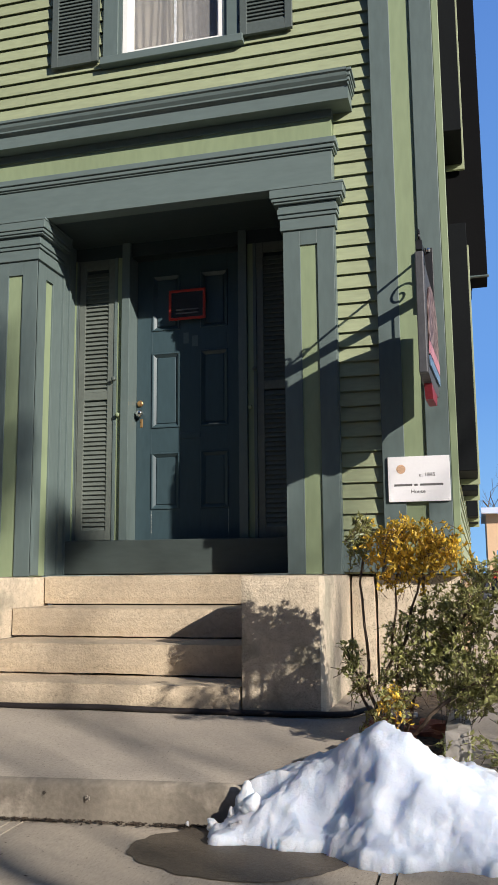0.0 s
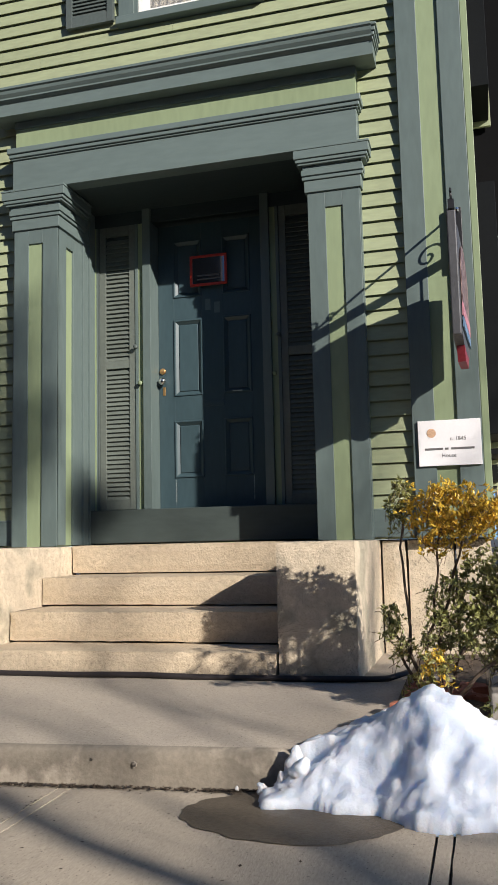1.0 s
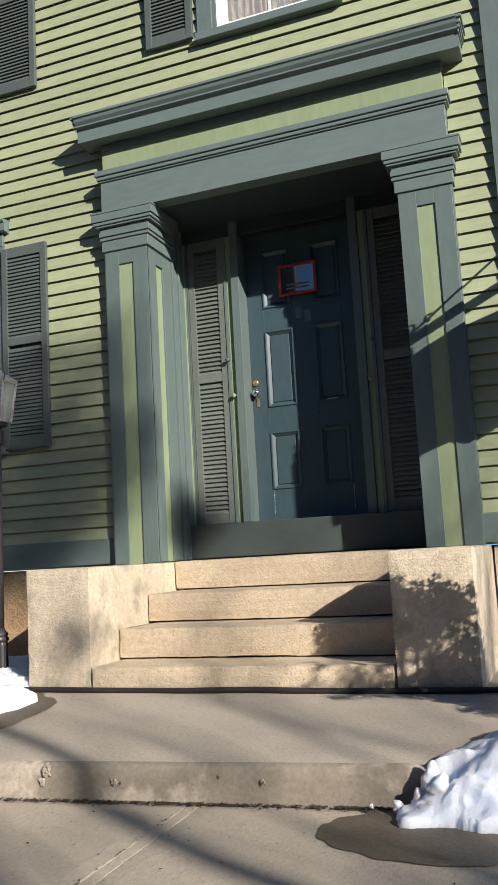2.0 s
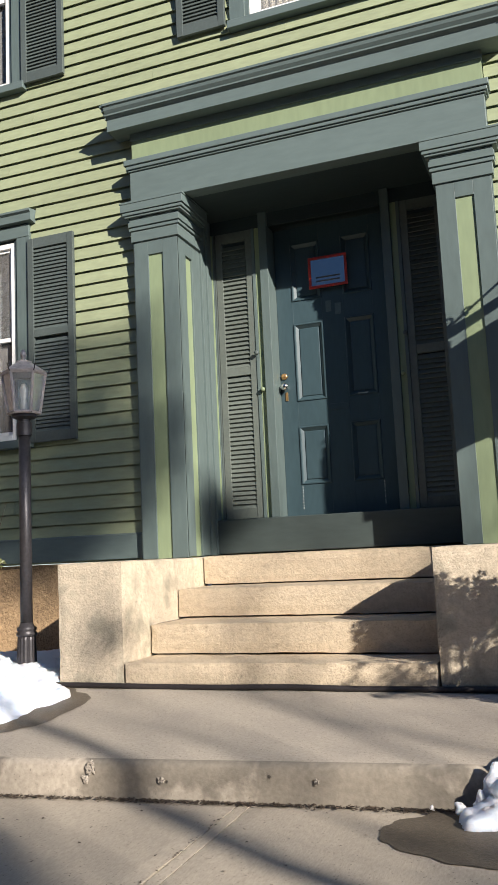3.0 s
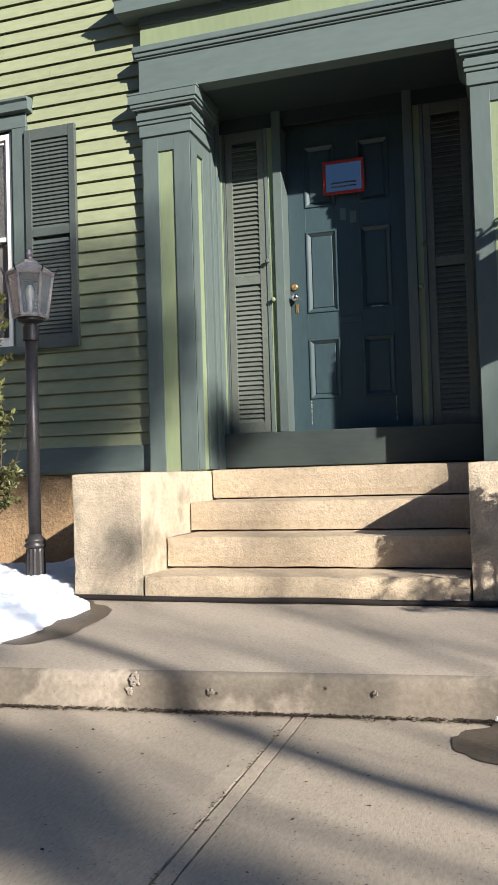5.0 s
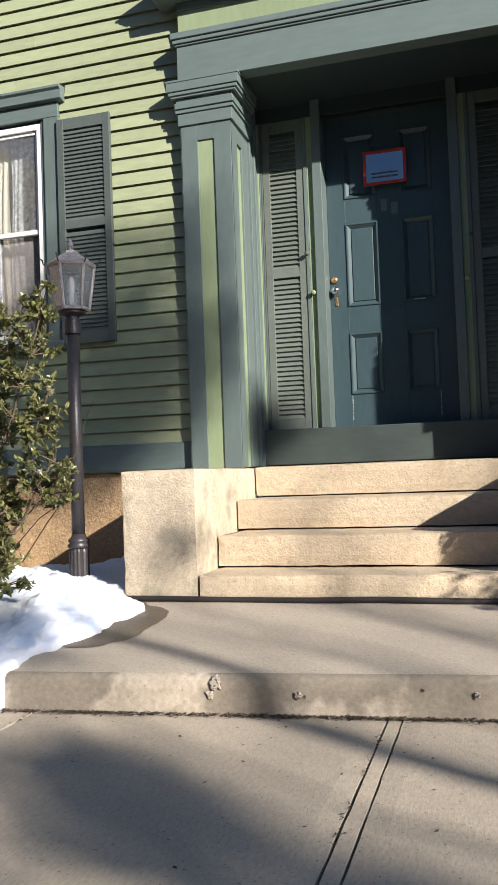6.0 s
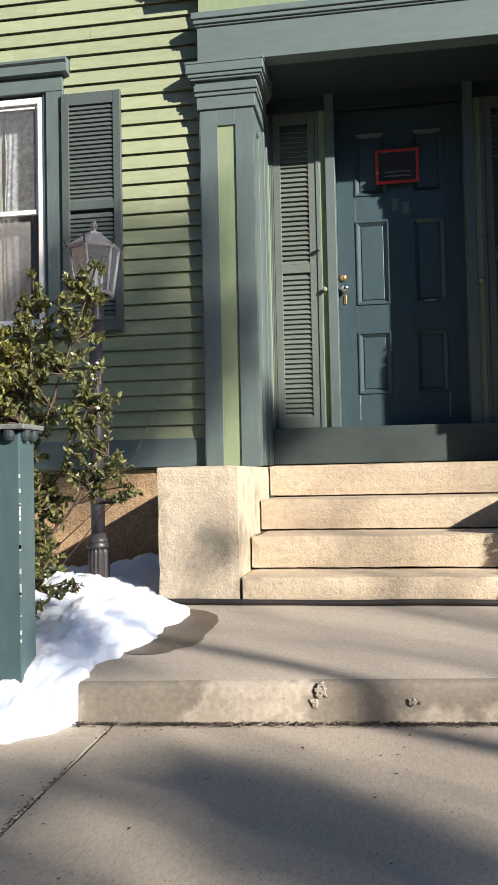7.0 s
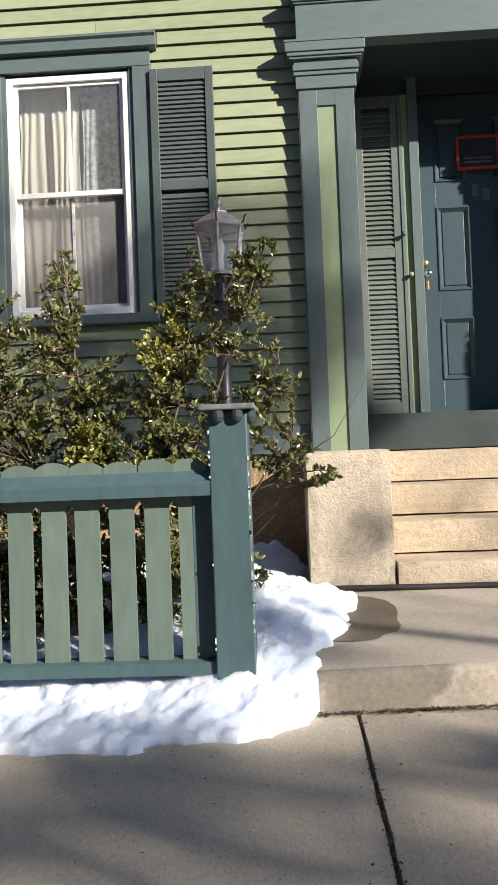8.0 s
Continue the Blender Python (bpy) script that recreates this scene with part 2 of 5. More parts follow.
# grey diffuse layer paints sky reflection on the panes, and mesh on screened ones
for pane_mat, amount in ((CLEAR, 0.10), (SCREENED, 0.27)):
    pt = pane_mat.node_tree
    veil, film = pt.nodes.new("ShaderNodeBsdfDiffuse"), pt.nodes.new("ShaderNodeMixShader")
    veil.inputs[0].default_value, film.inputs[0].default_value = (0.42, 0.41, 0.40, 1), amount
    pt.links.new(pt.nodes["Mix Shader"].outputs[0], film.inputs[1])
    pt.links.new(veil.outputs[0], film.inputs[2])
    pt.links.new(film.outputs[0], pt.nodes["Material Output"].inputs[0])
LAMP_GLASS = glass("lamp_glass", (0.90, 0.93, 0.94), 0.05)
# whitish diffuse share imitates bright reflections in the lantern glass
lg = LAMP_GLASS.node_tree
sheen, haze = lg.nodes.new("ShaderNodeBsdfDiffuse"), lg.nodes.new("ShaderNodeMixShader")
sheen.inputs[0].default_value, haze.inputs[0].default_value = (0.80, 0.84, 0.86, 1), 0.20
lg.links.new(lg.nodes["Mix Shader"].outputs[0], haze.inputs[1])
lg.links.new(sheen.outputs[0], haze.inputs[2])
lg.links.new(haze.outputs[0], lg.nodes["Material Output"].inputs[0])


# ---------------------------------------------------------------- builders
def origin(ob):
    v = Vector((0, 0, 0))
    while ob:
        v += ob.location
        ob = ob.parent
    return v


def thing(name, at, label="", category="", group="", kind=""):
    ob = new(name)
    ob.location = at
    ob.empty_display_size = 0.1
    return tagged(ob, label, category, group, kind)


def part(name, bm, mat, parent=None, label="", smooth=False, at=None):
    """Links a bmesh, given in world places, as one mesh object under a thing or a part."""
    me = bpy.data.meshes.new(name)
    base = origin(parent) if parent else Vector((0, 0, 0))
    here = Vector(at) if at else base
    bmesh.ops.translate(bm, verts=bm.verts, vec=-here)
    if smooth:
        for f in bm.faces:
            f.smooth = True
    bm.to_mesh(me)
    bm.free()
    me.materials.append(mat)
    ob = new(name, me)
    ob.location = here - base
    ob.parent = parent
    if label:
        ob["label"] = label
    return ob


def piece(name, me, parent, at, turn=None):
    ob = new(name, me)
    ob.parent = parent
    ob.location = Vector(at) - origin(parent)
    if turn:
        ob.rotation_euler = turn
    return ob


def bm_mesh(name, bm, mat):
    me = bpy.data.meshes.new(name)
    bm.to_mesh(me)
    bm.free()
    me.materials.append(mat)
    return me


def box(bm, x0, x1, y0, y1, z0, z1, bevel=0.0):
    m = Matrix.Translation(((x0 + x1) / 2, (y0 + y1) / 2, (z0 + z1) / 2)) @ Matrix.Diagonal((abs(x1 - x0), abs(y1 - y0), abs(z1 - z0), 1))
    vs = bmesh.ops.create_cube(bm, size=1, matrix=m)["verts"]
    if bevel:
        es = list({e for v in vs for e in v.link_edges})
        bmesh.ops.bevel(bm, geom=es, offset=bevel, segments=2, affect="EDGES", profile=0.5)
    return vs


def boxes(*rows, bevel=0.0):
    bm = bmesh.new()
    for r in rows:
        box(bm, *r, bevel=bevel)
    return bm


def prism_x(bm, outline, x0, x1):
    """A bar along x with the outline (y, z)."""
    a = [bm.verts.new((x0, y, z)) for y, z in outline]
    b = [bm.verts.new((x1, y, z)) for y, z in outline]
    n = len(a)
    bm.faces.new(a)
    bm.faces.new(b[::-1])
    for i in range(n):
        bm.faces.new((a[i], b[i], b[(i + 1) % n], a[(i + 1) % n]))
    bmesh.ops.recalc_face_normals(bm, faces=bm.faces)


def prism_y(bm, outline, y0, y1):
    """A bar along y with the outline (x, z)."""
    a = [bm.verts.new((x, y0, z)) for x, z in outline]
    b = [bm.verts.new((x, y1, z)) for x, z in outline]
    n = len(a)
    bm.faces.new(a)
    bm.faces.new(b[::-1])
    for i in range(n):
        bm.faces.new((a[i], b[i], b[(i + 1) % n], a[(i + 1) % n]))
    bmesh.ops.recalc_face_normals(bm, faces=bm.faces)


def lathe(bm, at, profile, n=24, flute=0.0, turns=0.0):
    """A turned body round the upright through at; profile rows (radius, z)."""
    rings = []
    for r, z in profile:
        ring = []
        for i in range(n):
            a = 2 * math.pi * (i + turns) / n
            q = r * (1 - (flute if i % 2 else 0))
            ring.append(bm.verts.new((at[0] + q * math.cos(a), at[1] + q * math.sin(a), at[2] + z)))
        rings.append(ring)
    for a, b in zip(rings, rings[1:]):
        for i in range(n):
            bm.faces.new((a[i], a[(i + 1) % n], b[(i + 1) % n], b[i]))
    bm.faces.new(rings[0][::-1])
    bm.faces.new(rings[-1])


def tube(bm, points, radii, n=7):
    """A round bar through the points."""
    pts = [Vector(p) for p in points]
    rings = []
    for i, p in enumerate(pts):
        d = (pts[min(i + 1, len(pts) - 1)] - pts[max(i - 1, 0)]).normalized()
        side = d.cross(Vector((0.3, 0.2, 1) if abs(d.z) < 0.9 else (1, 0, 0))).normalized()
        up = side.cross(d)
        r = radii[i] if isinstance(radii, (list, tuple)) else radii
        rings.append([bm.verts.new(p + (side * math.cos(2 * math.pi * k / n) + up * math.sin(2 * math.pi * k / n)) * r) for k in range(n)])
    for a, b in zip(rings, rings[1:]):
        for k in range(n):
            bm.faces.new((a[k], a[(k + 1) % n], b[(k + 1) % n], b[k]))
    bm.faces.new(rings[0][::-1])
    bm.faces.new(rings[-1])


def worn_block(x0, x1, y0, y1, z0, z1, step=0.07, amp=0.004, soft=0.012, seed=0.0):
    """A stone block with softened, slightly uneven edges."""
    bm = bmesh.new()
    lo, hi = (x0, y0, z0), (x1, y1, z1)
    cuts = [max(2, int((b - a) / step)) for a, b in zip(lo, hi)]
    grid = {}

    def vert(i):
        if i not in grid:
            p = Vector([lo[k] + (hi[k] - lo[k]) * i[k] / cuts[k] for k in range(3)])
            ends = [k for k in range(3) if i[k] in (0, cuts[k])]
            d = noise.noise_vector(p * 3.5 + Vector((seed, seed, 0))) * amp + noise.noise_vector(p * 14 + Vector((seed, 0, seed))) * amp * 0.6
            if len(ends) > 1:
                wear = soft * (0.35 + 0.5 * max(0, noise.noise(p * 9 + Vector((0, seed, 0)))))
                for k in ends:
                    p[k] += wear if i[k] == 0 else -wear
            grid[i] = bm.verts.new(p + d)
        return grid[i]

    for k in range(3):
        a, b = (k + 1) % 3, (k + 2) % 3
        for end in (0, cuts[k]):
            for u in range(cuts[a]):
                for v in range(cuts[b]):
                    q = []
                    for du, dv in ((0, 0), (1, 0), (1, 1), (0, 1)):
                        i = [0, 0, 0]
                        i[k], i[a], i[b] = end, u + du, v + dv
                        q.append(vert(tuple(i)))
                    bm.faces.new(q if end else q[::-1])
    return bm


def inside(poly, x, y):
    """How far (x, y) lies inside the outline; negative outside."""
    p, hit, best = Vector((x, y)), False, 1e9
    for i in range(len(poly)):
        a, b = Vector(poly[i]), Vector(poly[(i + 1) % len(poly)])
        d = b - a
        k = max(0, min(1, (p - a).dot(d) / d.length_squared))
        best = min(best, (p - a - d * k).length)
        if (a.y > y) != (b.y > y) and x < a.x + (y - a.y) / (b.y - a.y) * (b.x - a.x):
            hit = not hit
    return best if hit else -best


# ---------------------------------------------------------------- levels of the ground
def walk_z(x, y):
    return 0.125 + 0.024 * x + 0.012 * (y - 3.66)


def landing_z(x, y):
    k = max(0, min(1, (y - 3.66) / 1.24))
    return (0.282 + 0.024 * x) * (1 - k) + 0.322 * k


def bed_z(x, y):
    k = max(0, min(1, (y - 3.6) / 1.3))
    return walk_z(x, y) * (1 - k) + 0.31 * k


def ground_z(x, y):
    """The surface under the snow, with the kerb's step eased."""
    k = max(0, min(1, (y - 3.46) / 0.26))
    level = walk_z(x, y) * (1 - k) + landing_z(x, y) * k
    m = max(0, min(1, (-3.80 - x) / 0.7))
    m = m * m * (3 - 2 * m)
    return level * (1 - m) + bed_z(x, y) * m


CURB_Y = 3.655


def true_z(x, y):
    """The bare surface, with the kerb's step."""
    m = max(0, min(1, (-3.92 - x) / 0.14))
    level = landing_z(x, y) if y > CURB_Y - 0.01 else walk_z(x, y)
    return level * (1 - m) + bed_z(x, y) * m


# ---------------------------------------------------------------- ground, road, pavement
bm = bmesh.new()
for x0, x1, y0, y1 in ((-400, 400, -400, 900),):
    bm.faces.new([bm.verts.new(v) for v in ((x0, y0, -0.30), (x1, y0, -0.30), (x1, y1, -0.30), (x0, y1, -0.30))])
tagged(part("ground", bm, ASPHALT), "dark asphalt and bare ground round the house", "ground", kind="structure")

bm = bmesh.new()
nx, ny = 60, 8
sheet = [[bm.verts.new((-12 + 18 * i / nx, 1.40 + 2.26 * j / ny, walk_z(-12 + 18 * i / nx, 1.40 + 2.26 * j / ny) - 0.024)) for j in range(ny + 1)] for i in range(nx + 1)]
for i in range(nx):
    for j in range(ny):
        bm.faces.new((sheet[i][j], sheet[i + 1][j], sheet[i + 1][j + 1], sheet[i][j + 1]))
sidewalk = part("pavement", bm, JOINT)
tagged(sidewalk, "worn concrete sidewalk slabs with dirt-filled joints", "sidewalk", kind="structure")

bm = bmesh.new()
for k in range(9):
    x0, x1 = -12 + 2 * k, -10.006 + 2 * k
    box(bm, x0, x1, 1.24, 1.444, -0.4, walk_z((x0 + x1) / 2, 1.3), 0.012)
tagged(part("road_kerb", bm, STONE), "pale stone kerb between sidewalk and road", "kerb", kind="structure")

# the raised landing before the steps, with its stained front edge
bm = bmesh.new()
cols = []
xs = [-4.02 + 0.06 * i for i in range(int(9.0 / 0.06) + 1)]
for x in xs:
    col = []
    n = noise.noise(Vector((x * 3, 0, 0))) * 0.008 + noise.noise(Vector((x * 11, 3, 0))) * 0.004
    zt, zb = landing_z(x, 3.66), walk_z(x, 3.64) - 0.02
    for k in range(5):
        col.append(bm.verts.new((x, CURB_Y + n * (1 - k / 4) - 0.012 * (1 - k / 4), zb + (zt - 0.025 - zb) * k / 4)))
    col.append(bm.verts.new((x, CURB_Y + 0.012 + n * 0.5, zt - 0.008)))
    col.append(bm.verts.new((x, CURB_Y + 0.035 + n * 0.3, zt)))
    for k in range(1, 16):
        y = CURB_Y + 0.035 + k * 0.16
        col.append(bm.verts.new((x, y, landing_z(x, y) + 0.003 * noise.noise(Vector((x * 2, y * 2, 1))))))
    cols.append(col)
for a, b in zip(cols, cols[1:]):
    for k in range(len(a) - 1):
        f = bm.faces.new((a[k], b[k], b[k + 1], a[k + 1]))
        f.material_index = 1 if k < 6 else 0
landing = part("landing", bm, LANDING, smooth=True)
landing.data.materials.append(CURB)
tagged(landing, "concrete landing with a stained chipped front edge", "landing", kind="structure")

# driveway beside the house
bm = bmesh.new()
for j in range(24):
    y0, y1 = 6.0 + j * 2, 8.0 + j * 2
    bm.faces.new([bm.verts.new(v) for v in ((-0.36, y0, 0.335), (14, y0, 0.335), (14, y1, 0.335), (-0.36, y1, 0.335))])
tagged(part("driveway", bm, CONCRETE), "pale concrete driveway beside the house", "driveway", kind="structure")

# soil beds on either side of the steps
for name, x0, x1, y0, y1 in (("planting_bed", -9.0, -4.0, 3.64, 6.1), ("planting_bed", -0.86, -0.42, 4.10, 6.0)):
    bm = bmesh.new()
    nx, ny = int((x1 - x0) / 0.08), int((y1 - y0) / 0.08)
    g = [[bm.verts.new((x0 + (x1 - x0) * i / nx, y0 + (y1 - y0) * j / ny,
                        (bed_z if x1 < -3 else landing_z)(x0 + (x1 - x0) * i / nx, y0 + (y1 - y0) * j / ny) + (0.004 if i in (0, nx) or j in (0, ny) else 0.02 + 0.03 * noise.noise(Vector((x0 + i * 0.3, j * 0.3, 5))))))
          for j in range(ny + 1)] for i in range(nx + 1)]
    for i in range(nx):
        for j in range(ny):
            bm.faces.new((g[i][j], g[i + 1][j], g[i + 1][j + 1], g[i][j + 1]))
    tagged(part(name, bm, DIRT, smooth=True), "bare dark soil bed against the house foundation", "planting bed", kind="structure")

# ---------------------------------------------------------------- the house: front wall with its openings
WALL_Y, X_LEFT, X_RIGHT, Z_BASE, Z_TOP = 6.02, -8.0, -0.38, 1.07, 6.9
MID = -2.467
OPENINGS = [(-3.47, -1.46, 1.07, 3.84), (-5.84, -4.92, 2.04, 3.77), (-2.83, -1.92, 5.10, 6.80), (-5.84, -4.95, 5.09, 6.80)]


def pierced(y0, y1):
    bm = bmesh.new()
    cx = sorted({X_LEFT, X_RIGHT, *(v for o in OPENINGS for v in o[:2])})
    cz = sorted({Z_BASE, Z_TOP, *(v for o in OPENINGS for v in o[2:])})
    for a, b in zip(cx, cx[1:]):
        run = None
        for c, d in zip(cz, cz[1:]):
            hole = any(o[0] - 1e-6 <= a and b <= o[1] + 1e-6 and o[2] - 1e-6 <= c and d <= o[3] + 1e-6 for o in OPENINGS)
            if not hole:
                box(bm, a, b, y0, y1, c, d)
    return bm


wall = part("wall_front", pierced(WALL_Y, WALL_Y + 0.16), LIGHT_GREEN)
tagged(wall, "light green clapboard front wall of an old house", "wall", kind="structure")
bm = boxes((X_RIGHT - 0.16, X_RIGHT, WALL_Y + 0.16, 16.0, Z_BASE, Z_TOP))
wall_side = tagged(part("wall_side", bm, LIGHT_GREEN), "light green clapboard side wall of the house", "wall", kind="structure")
bm = boxes((X_LEFT, X_LEFT + 0.16, WALL_Y + 0.16, 16.0, Z_BASE, Z_TOP), (X_LEFT, X_RIGHT, 16.0, 16.16, Z_BASE, Z_TOP))
tagged(part("wall_back", bm, LIGHT_GREEN), "plain green walls that close the house", "wall", kind="structure")
tagged(part("ceiling", boxes((X_LEFT, X_RIGHT, WALL_Y, 16.16, Z_TOP, Z_TOP + 0.12)), DARK_ROOM), "plain upper ceiling of the house", "ceiling", kind="structure")
tagged(part("floor", boxes((X_LEFT, X_RIGHT, WALL_Y + 0.75, 16.0, 0.98, 1.06)), DARK_ROOM), "dark floor inside the house", "floor", kind="structure")
for x0, x1 in ((-1.09, -0.93), (-0.92, -0.62), (-0.61, X_RIGHT)):
    tagged(part("foundation", worn_block(x0, x1, 6.02 + 0.03 * (x0 > -1), 6.30, 0.1, 1.066, 0.08, 0.006, 0.012, x0), CHEEK), "pale dressed stone of the foundation", "foundation", kind="structure")
bm = boxes((X_LEFT, -3.87, 6.035, 6.30, 0.1, 1.066), (X_RIGHT - 0.2, X_RIGHT - 0.005, 6.30, 16.0, 0.1, 1.066))
tagged(part("foundation", bm, FOUNDATION), "rough tan stone foundation under the clapboards", "foundation", kind="structure")

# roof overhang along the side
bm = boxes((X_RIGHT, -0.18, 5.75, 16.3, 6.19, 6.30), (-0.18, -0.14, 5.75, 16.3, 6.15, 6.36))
eave = tagged(part("eave", bm, EAVE_SHADE), "wooden eave overhang along the roof, shade put into its colour", "eave", kind="structure")
bm = bmesh.new()
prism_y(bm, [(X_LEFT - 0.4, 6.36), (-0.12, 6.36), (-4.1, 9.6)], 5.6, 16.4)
tagged(part("roof", bm, EAVE_SHADE), "dark pitched roof of the house", "roof", kind="structure")
bay = thing("side_bay", (-0.24, 6.87, 3.29), "projecting bay high on the side wall, shade put into its colour", "bay", kind="structure")
part("bay_wall", boxes((X_RIGHT + 0.02, -0.085, 6.72, 7.02, 3.31, 6.14), bevel=0.004), EAVE_SHADE, bay)
part("bay_trim", boxes((X_RIGHT + 0.02, -0.075, 6.70, 6.73, 3.295, 3.308), bevel=0.004), TRIM, bay, "thin grey moulding under the bay")

# ---------------------------------------------------------------- door surround
surround = thing("door_surround", (MID, 5.92, 1.07), "grey-green classical door surround with pilasters and cornice", "door surround", kind="structure")
PF, OUTER, INNER, PAN_A, PAN_B = 5.917, 1.335, 0.970, 1.216, 1.094
ZC = 3.495

for side in (-1, 1):
    xa, xb = sorted((MID + side * OUTER, MID + side * INNER))
    ia, ib = (xa, xb - 0.012) if side < 0 else (xa + 0.012, xb)
    pil = part("pilaster", boxes((ia, ib, PF + 0.012, 6.015, 1.072, ZC)), PANEL_GREEN, surround, "grey-green pilaster with a light green sunk panel")
    pa, pb = sorted((MID + side * PAN_A, MID + side * PAN_B))
    part("stile", boxes((xa, pa, PF, PF + 0.02, 1.073, ZC), bevel=0.002), TRIM, pil)
    part("stile", boxes((pb, xb, PF, PF + 0.02, 1.073, ZC), bevel=0.002), TRIM, pil)
    part("top_rail", boxes((pa, pb, PF, PF + 0.02, 3.382, ZC), bevel=0.002), TRIM, pil)
    # outer flank of the pilaster
    xo = MID + side * OUTER
    part("flank", boxes((xo - 0.006, xo + 0.006, PF + 0.004, 6.016, 1.073, ZC)), TRIM, pil)
    # inner face of the recess: stile, sunk light panel, stile, stepped jamb
    xi = MID + side * 0.988
    s = -side
    rev = part("reveal", boxes((*sorted((xi, xi + side * 0.06)), 6.0, 6.56, 1.078, 3.81)), PANEL_GREEN, surround, "inner face of the recess with a light green panel")
    for y0, y1, d in ((PF + 0.006, 6.065, 0.018), (6.185, 6.33, 0.016), (6.33, 6.36, 0.034), (6.36, 6.43, 0.024), (6.43, 6.46, 0.040), (6.46, 6.556, 0.026)):
        part("reveal_board", boxes((*sorted((xi + s * d, xi + side * 0.01)), y0, y1, 1.079, 3.808), bevel=0.003), TRIM, rev)
    part("reveal_rail", boxes((*sorted((xi + s * 0.016, xi + side * 0.01)), 6.065, 6.185, 3.382, 3.808)), TRIM, rev)
    # capital
    rows = [(ZC, 3.578, 0.018), (3.582, 3.605, 0.031), (3.605, 3.614, 0.020), (3.614, 3.655, 0.035), (3.655, 3.685, 0.026), (3.685, 3.702, 0.056), (3.702, 3.725, 0.070), (3.728, 3.790, 0.082), (3.790, 3.806, 0.088)]
    bm = bmesh.new()
    for z0, z1, out in rows:
        box(bm, xa - out, xb + out, PF - out * 0.75, 6.016, z0, z1, bevel=0.003)
        q0, q1 = sorted((MID + side * INNER + s * out, xi + side * 0.02))
        box(bm, q0, q1, 6.01, 6.33, z0 + 0.001, z1 - 0.001, bevel=0.003)
    part("capital", bm, TRIM_H, surround, "stacked grey-green mouldings of the capital")

XA, XB = MID - OUTER, MID + OUTER
part("architrave", boxes((XA - 0.004, XB + 0.004, 5.890, 6.018, 3.808, 4.055), bevel=0.003), TRIM_H, surround)
bm = bmesh.new()
for z0, z1, out in ((4.055, 4.068, 0.012), (4.070, 4.098, 0.024), (4.100, 4.145, 0.036)):
    box(bm, XA - 0.004 - out, XB + 0.004 + out, 5.890 - out, 6.017, z0, z1, bevel=0.005)
part("band_moulding", bm, TRIM_H, surround)
part("bed_board", boxes((XA - 0.006, XB + 0.006, 5.913, 6.017, 4.326, 4.384), bevel=0.004), TRIM_H, surround)
part("frieze", boxes((XA, XB, 5.925, 6.018, 4.140, 4.325)), PANEL_GREEN, surround, "light green painted frieze board")
bm = bmesh.new()
CX0, CX1 = -3.985, -0.953
prism_x(bm, [(5.805, 4.385), (6.015, 4.385), (6.015, 4.60), (5.96, 4.60), (5.738, 4.584), (5.738, 4.566), (5.750, 4.558), (5.756, 4.535), (5.774, 4.512), (5.774, 4.500), (5.790, 4.492), (5.805, 4.482)], CX0 + 0.035, CX1 - 0.035)
part("cornice", bm, TRIM_H, surround, "projecting grey-green cornice")
for xe, sg in ((CX0, 1), (CX1, -1)):
    bm = bmesh.new()
    for z0, z1, d in ((4.478, 4.503, 0.027), (4.504, 4.53, 0.018), (4.531, 4.562, 0.010), (4.563, 4.584, 0.0)):
        box(bm, *sorted((xe + sg * d, xe + sg * 0.036)), 5.748 + d * 1.4, 6.012, z0, z1, bevel=0.004)
    part("cornice_return", bm, TRIM_H, surround)
part("soffit", boxes((MID - 0.985, MID + 0.985, 5.95, 6.80, 3.812, 3.87)), RECESS_SHADE, surround, "soffit of the recess, darkened in colour for its shade")

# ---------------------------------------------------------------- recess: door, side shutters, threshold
part("recess_head", boxes((MID - 0.985, MID + 0.985, 6.562, 6.63, 3.70, 3.812)), RECESS_SHADE, surround)
threshold = part("threshold", boxes((MID - 0.948, MID + 0.948, 6.435, 6.82, 1.085, 1.345), bevel=0.006), THRESHOLD)
tagged(threshold, "dark blue-green wooden threshold board under the door", "threshold", kind="structure")

DX0, DX1, DY = -2.930, -2.004, 6.705
door = thing("door_1", ((DX0 + DX1) / 2, DY, 1.35), "dark blue-green six-panel wooden front door, shut", "door", kind="structure")
slab = part("door_slab", boxes((DX0, DX1, DY + 0.016, DY + 0.05, 1.352, 3.70)), DOOR_PAINT, door)
pxs = [(-2.792, -2.553), (-2.370, -2.142)]
pzs = [(1.60, 2.055), (2.265, 2.89), (3.085, 3.56)]
xcuts = [DX0, *pxs[0], *pxs[1], DX1]
for i in (0, 2, 4):
    part("door_stile", boxes((xcuts[i], xcuts[i + 1], DY, DY + 0.017, 1.352, 3.70), bevel=0.002), DOOR_PAINT, door)
zc = [1.352, *pzs[0], *pzs[1], *pzs[2], 3.70]
